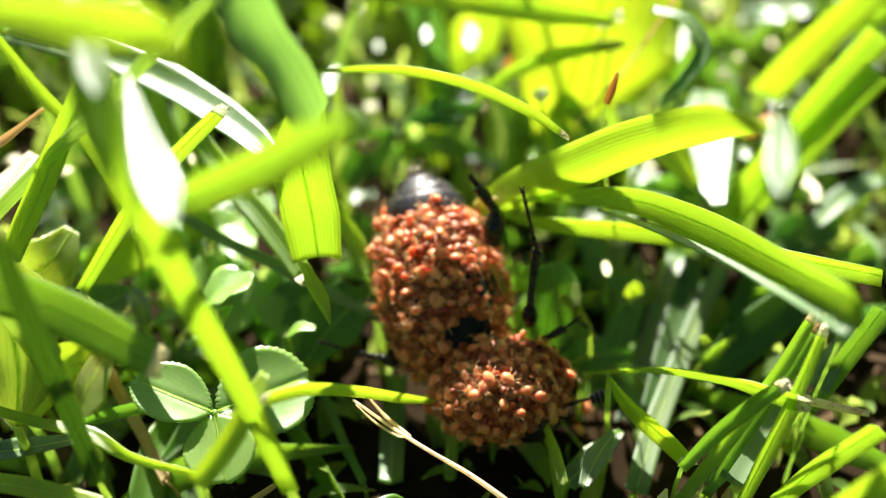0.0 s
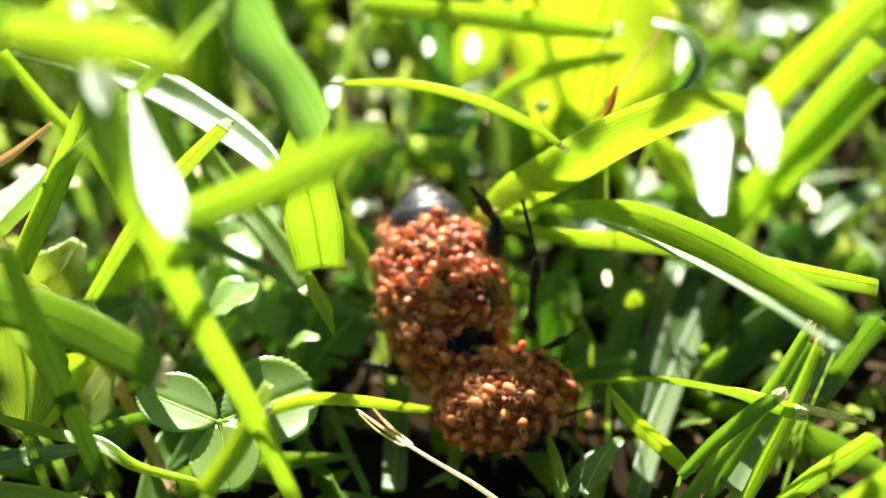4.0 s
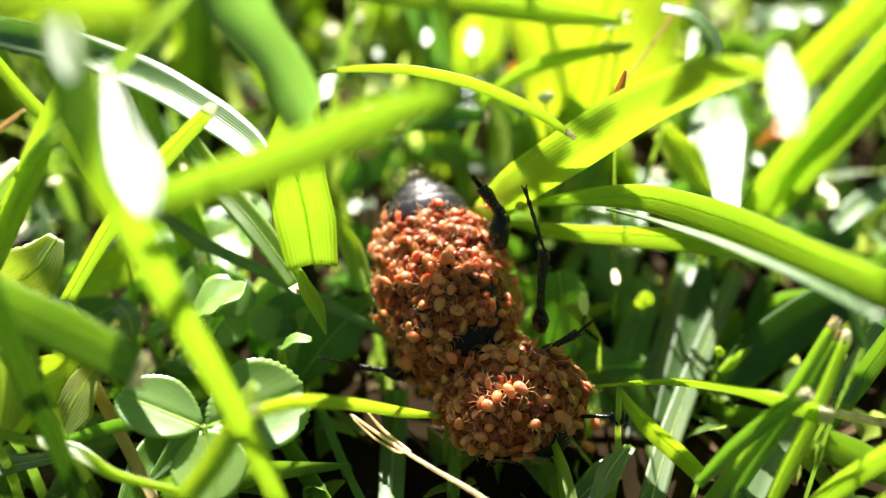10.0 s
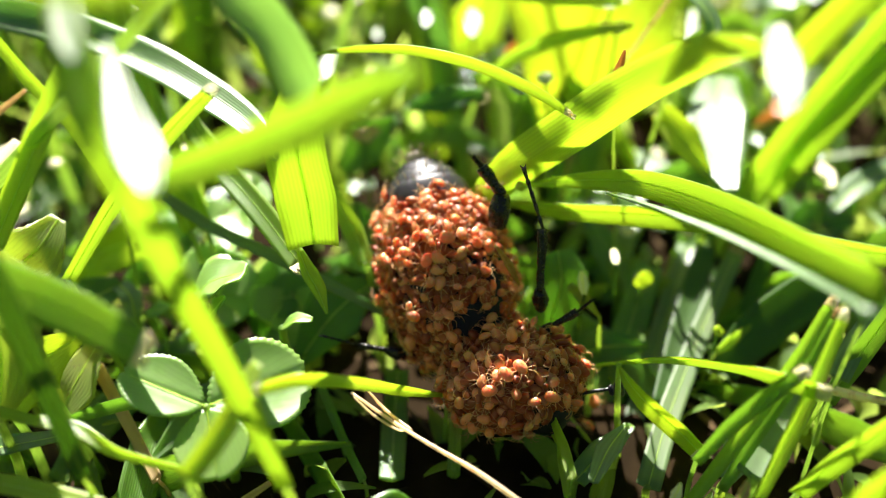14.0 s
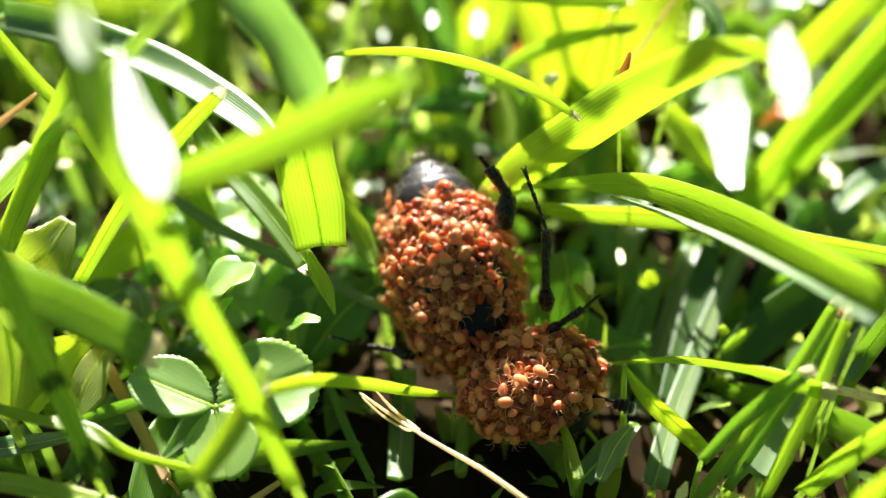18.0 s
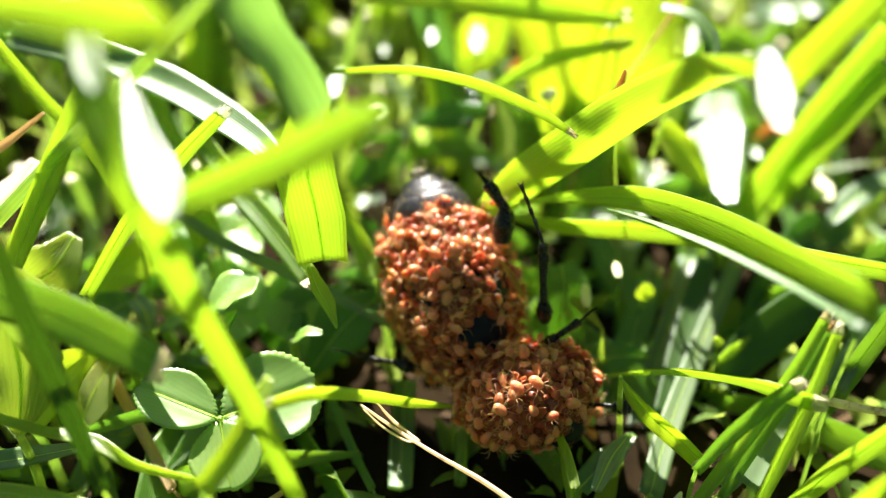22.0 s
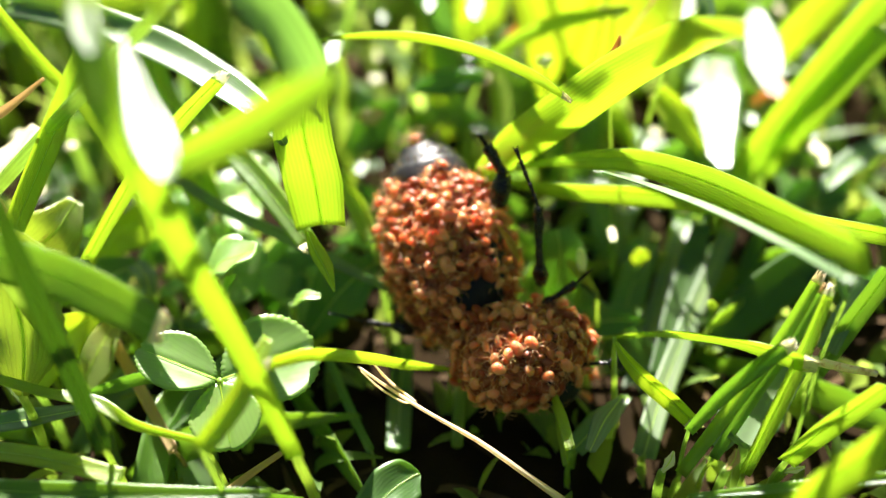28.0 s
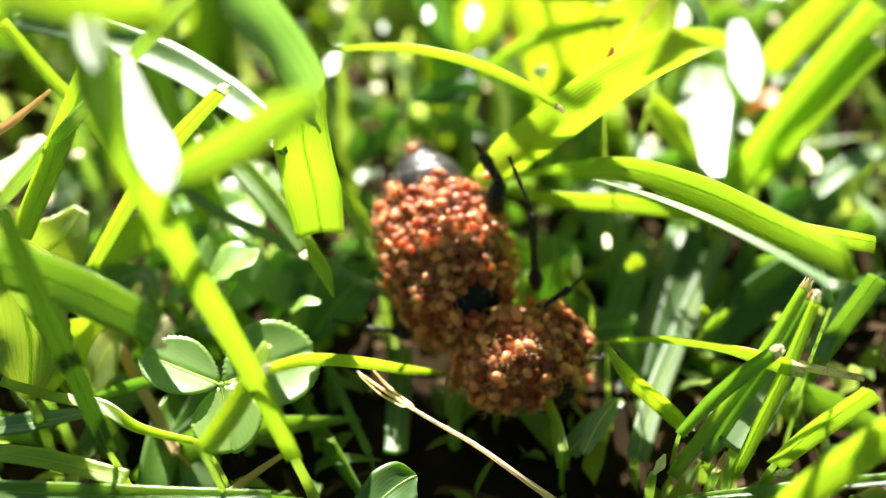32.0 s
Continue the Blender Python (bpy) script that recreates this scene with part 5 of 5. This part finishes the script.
tagged(beetle, label="black carrion beetle smothered in orange mites, lying in grass", category="beetle")
BACK = ((0.1, -2.9, -4.0), (4.25, 7.4, 3.9))
NECK = Vector((-1.3, 2.6, -3.0))

def ring(y0, y1, r0, r1, seed):
    """One horny ring of the abdomen: a flattened, tapering band with a slight lip."""
    verts, faces = [], []
    sides, steps = 26, 7
    for i in range(steps + 1):
        s = i / steps
        r = (r0 + (r1 - r0) * s) * (1 + 0.035 * math.sin(math.pi * s)) * (0.93 if i == steps else 1)
        for j in range(sides):
            u = 6.28318 * j / sides
            k = r * (1 + 0.07 * noise.noise((math.cos(u) * 1.5, math.sin(u) * 1.5, seed + s)) + 0.03 * noise.noise((math.cos(u) * 6, math.sin(u) * 6, seed + 3 * s)))
            verts.append((k * math.cos(u) * MM, (y0 + (y1 - y0) * s) * MM, (-3.3 + 0.8 * k * math.sin(u)) * MM))
    for i in range(steps):
        for j in range(sides):
            a, b = i * sides + j, i * sides + (j + 1) % sides
            faces.append((a, b, b + sides, a + sides))
    faces.append(tuple(range(steps * sides, (steps + 1) * sides)))
    return mesh_object("abdomen_ring", verts, faces, MAT["grey"])


for i, band in enumerate(((-7.6, -9.7, 3.1, 2.95), (-9.5, -10.7, 2.85, 2.2), (-10.55, -11.6, 2.1, 1.4), (-11.45, -12.2, 1.35, 0.65))):
    part("abdomen_ring", ring(*band, i * 5), beetle, "dull grey-black ring of the abdomen")
part("tail_tip", egg("tail_tip", (0.15, -12.0, -2.65), (0.75, 0.45, 0.55), MAT["bristle"], grain=0.2), beetle, "pale hairy tail tip")
for k in range(46):
    a, y = rng.uniform(0.5, 2.6), rng.uniform(-12.3, -9.2)
    r0 = np.interp(y, (-12.4, -9.0), (1.2, 3.2))
    at = Vector((r0 * math.cos(a), y, -3.3 + 0.8 * r0 * math.sin(a)))
    out = Vector((0.5 * math.cos(a), -0.55, 0.35 * math.sin(a))) * rng.uniform(0.7, 1.3)
    part("hair", tube("hair", [tuple(at), tuple(at + out * 0.5 + Vector((0, 0, 0.05))), tuple(at + out)], [0.035, 0.03, 0.008], MAT["hair"], sides=4, count=4, own_origin=False), beetle)
part("body", egg("body", BACK[0], BACK[1], MAT["shell"], grain=0.05), beetle)
for s in (-1, 1):
    part("wing_case", egg("wing_case", (s * 1.75, -2.2, -2.6), (2.2, 4.7, 2.2), MAT["shell"], grain=0.04, seed=3 + s), beetle, "black wing case under the mites")
    part("wing_band", egg("wing_band", (s * 2.3, -3.8, -2.55), (1.8, 0.9, 2.05), MAT["orange"], grain=0.08, seed=5 + s), beetle, "orange band on the wing case")

FRONT = ((-1.3, 3.6, 0.1), (4.5, 3.1, 2.6))
fore = egg("pronotum", FRONT[0], FRONT[1], MAT["shell"], turn=12, grain=0.05)
part("pronotum", fore, beetle, "black neck shield under the mites")
fore.location = NECK * MM
part("head", egg("head", (-3.1, 6.0, -0.6), (1.9, 1.7, 1.4), MAT["shell"], turn=25, grain=0.05), fore)


def limb(name, pts, radii, label):
    """A jointed limb in the beetle's space: each joint a mesh, the outer ones under the first."""
    rng = random.Random(len(name) + int(pts[0][0] * 10))
    p = [Vector(q) for q in pts]
    first = tube(name, [tuple(p[0]), tuple((p[0] + p[1]) / 2 + Vector((0, 0, 0.1))), tuple(p[1])], [radii[0] * 0.8, radii[0] * 1.1, radii[1] * 0.75], MAT["limb"], count=12, rough=0.05)
    part(name, first, beetle, label)
    if name == "antenna":
        return first
    shin = tube("shin", [tuple(p[1] - p[0]), tuple((p[1] + p[2]) / 2 - p[0]), tuple(p[2] - p[0])], [radii[1] * 0.5, (radii[1] * 0.5 + radii[2]) * 0.55, radii[2] * 1.35], MAT["limb"], count=16, rough=0.12, own_origin=False)
    part("shin", shin, first)
    way = (p[2] - p[1])
    for k in range(7):
        at = p[1] + way * (0.25 + 0.11 * k) - p[0]
        out = Vector((rng.uniform(-1, 1), rng.uniform(-1, 1), rng.uniform(-0.6, 1))).normalized() * 0.42 + way.normalized() * 0.3
        part("spine", tube("spine", [tuple(at), tuple(at + out * 0.5), tuple(at + out)], [0.05, 0.035, 0.008], MAT["limb"], sides=5, count=4, own_origin=False), first)
    foot = p[3] - p[2]
    for k in range(5):
        a = p[2] + foot * (k * 0.2) - p[0]
        b = p[2] + foot * (k * 0.2 + 0.21) - p[0]
        part("foot_joint", tube("foot_joint", [tuple(a), tuple((a + b) / 2), tuple(b)], [radii[3] * 0.75, radii[3] * 1.0, radii[3] * 1.35], MAT["limb"], sides=7, count=6, own_origin=False), first)
    end = p[3] - p[0]
    for s in (-1, 1):
        hook = foot.normalized() * 0.25 + Vector((s * 0.16, 0, 0.1))
        part("claw", tube("claw", [tuple(end), tuple(end + hook * 0.6 + Vector((s * 0.08, 0, 0.03))), tuple(end + hook)], [0.06, 0.045, 0.01], MAT["limb"], sides=5, count=6, own_origin=False), first)
    return first


hind_leg = limb('leg', [(-4.0, -4.0, -0.1), (-4.7, -5.5, 1.6), (-3.7, -7.3, 2.9), (-3.3, -8.1, 3.1)], [0.78, 0.74, 0.36, 0.19], 'jointed black leg')
middle_leg = limb('leg', [(-5.5, 2.1, -1.6), (-5.5, 1.6, 0.3), (-6.6, -1.8, 2.8), (-6.3, -5.7, 4.5)], [0.55, 0.53, 0.28, 0.13], 'jointed black leg, bent upward')
front_leg = limb('leg', [(-4.9, 3.9, -2.5), (-5.9, 3.7, -1.3), (-7.7, 3.4, -0.5), (-8.7, 3.1, 0.2)], [0.45, 0.42, 0.25, 0.1], 'jointed black leg reaching out')
far_leg = limb('leg', [(4.4, 2.3, -4.4), (5.6, 1.7, -3.7), (7.3, 1.0, -3.5), (9.6, -0.0, -2.6)], [0.45, 0.35, 0.16, 0.1], 'jointed black leg on the shaded side')
antenna = limb('antenna', [(-6.1, 8.3, -3.2), (-8.5, 9.2, -2.4), (-8.7, 9.3, -2.4), (-9.1, 9.4, -2.4)], [0.13, 0.13, 0.11, 0.12], 'black feeler with a ringed club')

club_way = Vector(((-2.4, 1.0, 0.8))).normalized()
for k in range(4):
    c = Vector(((-2.4, 1.0, 0.8))) + club_way * (0.36 * k)
    r = (0.42, 0.55, 0.58, 0.45)[k]
    disc = tube("club_plate", [tuple(c - club_way * 0.13), tuple(c), tuple(c + club_way * 0.13)], [r * 0.75, r, r * 0.75], MAT["grey"], sides=12, count=5, own_origin=False)
    part("club_plate", disc, antenna, "flat plate of the feeler's club")
wing = ribbon("hind_wing", [(-3.4, -2.0, 1.2), (-3.9, -0.5, 0.9), (-4.3, 0.7, -0.1)], [0.2, 0.7, 0.2], (-0.4, 0, 1), MAT["wing"], thick=0.1, cols=5, count=12)
part("hind_wing", wing, beetle, "amber edge of a folded hind wing")


# ---- mites ----
def mite_body():
    verts, faces = [], []
    rings, sides = 10, 14
    for i in range(rings + 1):
        v = math.pi * i / rings
        for j in range(sides):
            u = 6.28318 * j / sides
            y = -math.cos(v)
            k = 1 - 0.16 * y
            z = math.sin(v) * math.sin(u) * (0.34 if math.sin(u) > 0 else 0.18) * k
            verts.append((math.sin(v) * math.cos(u) * 0.385 * k * MM, y * 0.53 * MM, z * MM))
    for i in range(rings):
        for j in range(sides):
            a, b = i * sides + j, i * sides + (j + 1) % sides
            faces.append((a, b, b + sides, a + sides))
    ob = mesh_object("mite", verts, faces, MAT["mite"])
    return ob


mite = mite_body()
tagged(mite, label="tiny glossy orange-brown mite clinging to the beetle", category="mite", group="mites on the beetle")
for s in (-1, 1):
    for k, (y0, y1, reach) in enumerate(((0.40, 1.10, 0.26), (0.28, 0.62, 0.66), (0.05, -0.1, 0.78), (-0.1, -0.6, 0.7))):
        lg = tube("leg", [(s * 0.22, y0, -0.02), (s * (0.22 + reach * 0.5), (y0 + y1) / 2 + 0.05, 0.2), (s * (0.22 + reach), y1, -0.12)], [0.030, 0.022, 0.010], MAT["mite_leg"], sides=5, count=6, own_origin=False)
        part("leg", lg, mite)
TIMES = [2.0 * k for k in range(17)]
# slow shifts of the beetle's body in its own space: seconds, mm right, mm ahead, degrees of turn
BODY = [(0, 0.35, 0.1, 1.0), (4, 0.35, 0.1, 1.0), (6, 0, 0, 3), (14, 0, 0, 3), (18, 0, 0, 3.5), (26, -0.05, 0, 4.0), (32, -0.1, -0.1, 4.5)]
# the forebody on its neck: seconds, mm right, mm ahead, degrees of turn
NECK_TURN = [(0, 0.1, -0.1, -1), (4, 0.1, 0, -1), (6, 0, 0, -3), (14, 0, 0, -3), (16, -0.2, 0.35, -1), (18, -0.35, 0.75, 2), (22, -0.25, 0.6, 1), (28, -0.2, 0.5, 1), (32, -0.3, 0.5, 2)]


def between(table, t):
    ts = [r[0] for r in table]
    return [float(np.interp(t, ts, [r[k] for r in table])) for k in range(1, len(table[0]))]


def beetle_at(t):
    x, y, turn = between(BODY, t)
    return BEETLE_POSE @ pose(x * MM, y * MM, 0, 0, 0, turn)


def fore_at(t):
    x, y, turn = between(NECK_TURN, t)
    return pose((NECK.x + x) * MM, (NECK.y + y) * MM, NECK.z * MM, 0, 0, turn)


def on_shell(shell, d, lift, heading, tip, roll):
    """A pose on an ellipsoid, belly to the shell."""
    c, h = shell
    p = Vector((c[0] + h[0] * d.x, c[1] + h[1] * d.y, c[2] + h[2] * d.z))
    n = Vector((d.x / h[0], d.y / h[1], d.z / h[2])).normalized()
    x = n.cross(Vector((0.1, 1, 0.05))).normalized()
    y = n.cross(x)
    m = Matrix((x, y, n)).transposed().to_4x4()
    return Matrix.Translation((p + n * lift) * MM) @ m @ Euler((0, 0, heading)).to_matrix().to_4x4() @ Euler((tip, roll, 0)).to_matrix().to_4x4()


def spread(rng, shell, count, gap, keep):
    """Directions on the shell, no two nearer than gap mm where that can be had."""
    c, h = shell
    got = []
    tries = 0
    while len(got) < count and tries < 60000:
        tries += 1
        d = Vector((rng.gauss(0, 1), rng.gauss(0, 1), rng.gauss(0, 1))).normalized()
        p = Vector((h[0] * d.x, h[1] * d.y, h[2] * d.z))
        if not keep(p + Vector(c), d) or any((p - q).length < gap for q, _ in got):
            continue
        got.append((p, d))
    return [d for _, d in got]


HOLE = Vector((-0.9, 2.0, 0.0))


def keep_back(p, d):
    bare = ((p.x - HOLE.x) / 1.75) ** 2 + ((p.y - HOLE.y) / 1.1) ** 2 < 1 + 0.5 * math.sin(p.x * 3.1) * math.cos(p.y * 4.3)
    return d.z > -0.35 and p.y > -7.9 + 0.5 * math.sin(p.x * 2) and not bare


def keep_fore(p, d):
    q = p + NECK
    bare = ((q.x - HOLE.x) / 1.75) ** 2 + ((q.y - HOLE.y) / 1.1) ** 2 < 1 + 0.5 * math.sin(q.x * 3.1) * math.cos(q.y * 4.3)
    return d.z > -0.45 and p.y > -0.4 and not bare


rng = random.Random(11)
crowd = []
for shell, keep, count, ride in ((BACK, keep_back, 186, 0), (FRONT, keep_fore, 112, 1)):
    for d in spread(rng, shell, count, 0.70, keep):
        bold = rng.random() < 0.4
        size = rng.uniform(0.78, 1.12)
        seed = rng.uniform(0, 900)
        crowd.append((copy_thing(mite, Matrix.Diagonal((size, size, size, 1))), shell, ride, d, bold, seed, rng.uniform(0.1, 0.95), rng.uniform(0, 6.283), rng.gauss(0, 0.65), rng.gauss(0, 0.55)))
        crowd[-1][0].scale = (size, size, size)
# a few mites that have strayed on to the leaves and stems round the beetle
for k, place in enumerate([(10.9, 65.7, 1.0), (10.4, 64.6, -0.3), (3.3, 73.2, 15.2)]):
    stray = copy_thing(mite, Matrix.Translation(Vector(place) * MM) @ Euler((0.5, 0.3 * k, 1.3 * k)).to_matrix().to_4x4())
    tagged(stray, label="stray orange mite clinging to a stem near the beetle")
wanderer = copy_thing(mite, Matrix.Identity(4))
tagged(wanderer, label="pale orange mite that climbs the beetle's bare tail")
for o in (*mite.children_recursive, mite):
    bpy.data.objects.remove(o)


def mass(name, shell, keep, count, rng):
    """The packed lower layer of mites, as one mesh."""
    src_v, src_f = [], []
    rings, sides = 5, 8
    for i in range(rings + 1):
        v = math.pi * i / rings
        for j in range(sides):
            u = 6.28318 * j / sides
            src_v.append(Vector((math.sin(v) * math.cos(u) * 0.38, -math.cos(v) * 0.6, math.sin(v) * math.sin(u) * 0.26)) * MM)
    for i in range(rings):
        for j in range(sides):
            a, b = i * sides + j, i * sides + (j + 1) % sides
            src_f.append((a, b, b + sides, a + sides))
    verts, faces = [], []
    for d in spread(rng, shell, count, 0.43, keep):
        m = on_shell(shell, d, rng.uniform(-0.05, 0.45), rng.uniform(0, 6.28), rng.gauss(0, 0.8), rng.gauss(0, 0.4))
        o = len(verts)
        verts += [tuple(m @ v) for v in src_v]
        faces += [tuple(o + i for i in f) for f in src_f]
    return mesh_object(name, verts, faces, MAT["mite_mass"])


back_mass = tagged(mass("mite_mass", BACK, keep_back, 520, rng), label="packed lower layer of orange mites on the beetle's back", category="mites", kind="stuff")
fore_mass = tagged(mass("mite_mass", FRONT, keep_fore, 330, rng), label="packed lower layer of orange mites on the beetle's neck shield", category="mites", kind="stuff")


def motions():
    walk(beetle, [(t, beetle_at(t)) for t in TIMES])
    walk(fore, [(t, fore_at(t)) for t in TIMES])
    walk(back_mass, [(t, beetle_at(t)) for t in TIMES])
    walk(fore_mass, [(t, beetle_at(t) @ fore_at(t)) for t in TIMES])
    for ob, shell, ride, d, bold, seed, lift, heading, tip, roll in crowd:
        rows = []
        for t in TIMES:
            k = t * (0.09 if bold else 0.03) + seed
            amp = 0.30 if bold else 0.06
            w = Vector((noise.noise((k, 0.3, 0)), noise.noise((k, 7.3, 0)), noise.noise((k, 13.1, 5))))
            dd = (d + w * amp).normalized()
            turn = heading + noise.noise((k, 21.0, 2)) * (1.5 if bold else 0.5)
            carrier = beetle_at(t) @ fore_at(t) if ride else beetle_at(t)
            rows.append((t, carrier @ on_shell(shell, dd, lift, turn, tip, roll)))
        walk(ob, rows)
    # the wanderer climbs from the crowd to the tail
    for_tail = [(0, -7.6), (20, -7.6), (24, -8.8), (27, -10.8), (28, -11.6), (30, -11.7), (32, -11.5)]
    walk(wanderer, [(t, beetle_at(t) @ pose(0.3 * MM, y * MM, (-0.5 - 0.42 * (-7.6 - y)) * MM, 25, 0, 170)) for t, y in for_tail])
    toward = Vector((0, -0.77, 0.64))

    def sway(ob, table, axis=toward):
        home = ob.location.copy()
        walk(ob, [(r[0], Matrix.Translation(home) @ Matrix.Rotation(radians(r[1]), 4, axis)) for r in table])

    sway(arching_blade, [(0, -9.9), (2.5, -9.5), (3.5, -5.0), (4.5, -0.2), (6, 0.7), (9, 0), (13, 0.5), (19, 0.2), (23, 1.5), (28, 1.6), (32, 2.6)])
    sway(folded_blade, [(0, -4.0), (2.5, -4.5), (4.5, -5.0), (5.2, 2.0), (6, 9.0), (7.5, 4.0), (9, 0), (11, -1.5), (14, -4.0), (19, -5.5), (23, -3.5), (28, -3.0), (32, -2.5)])
    # this one swings its tip forwards
    along = Vector((0.873, -0.171, 0.457))
    sway(leaning_blade, [(0, 25), (2.5, 25), (3.5, 21), (4.5, 15), (5.2, 0), (6, -10), (7.5, -5), (9, 0), (13, 9), (19, 13), (23, 20), (28, 26), (32, 28)], along.cross(toward).normalized())
    up = Vector((0, 0, 1))
    sway(middle_leg, [(0, -1.5), (4, -1.5), (6, 0), (12, 0), (17, 2), (19, 3), (25, 3), (32, 4)], up)
    sway(hind_leg, [(0, 0), (8, 0), (14, -1), (19, -3), (25, -4), (29, -9), (32, -8)], up)
    sway(front_leg, [(0, 1), (6, 0), (14, 0), (19, 3), (32, 2)], up)
    sway(far_leg, [(0, 0), (6, 1), (14, 0), (22, -1), (32, 0)], up)
    sway(antenna, [(0, 22), (4, 20), (6, 0), (9, 0), (11, 6), (13, 12), (14.5, 10), (16.5, -6), (19, -14), (21, -10), (23, 8), (25, 14), (28, 4), (30, 16), (32, 18)], up)



motions()
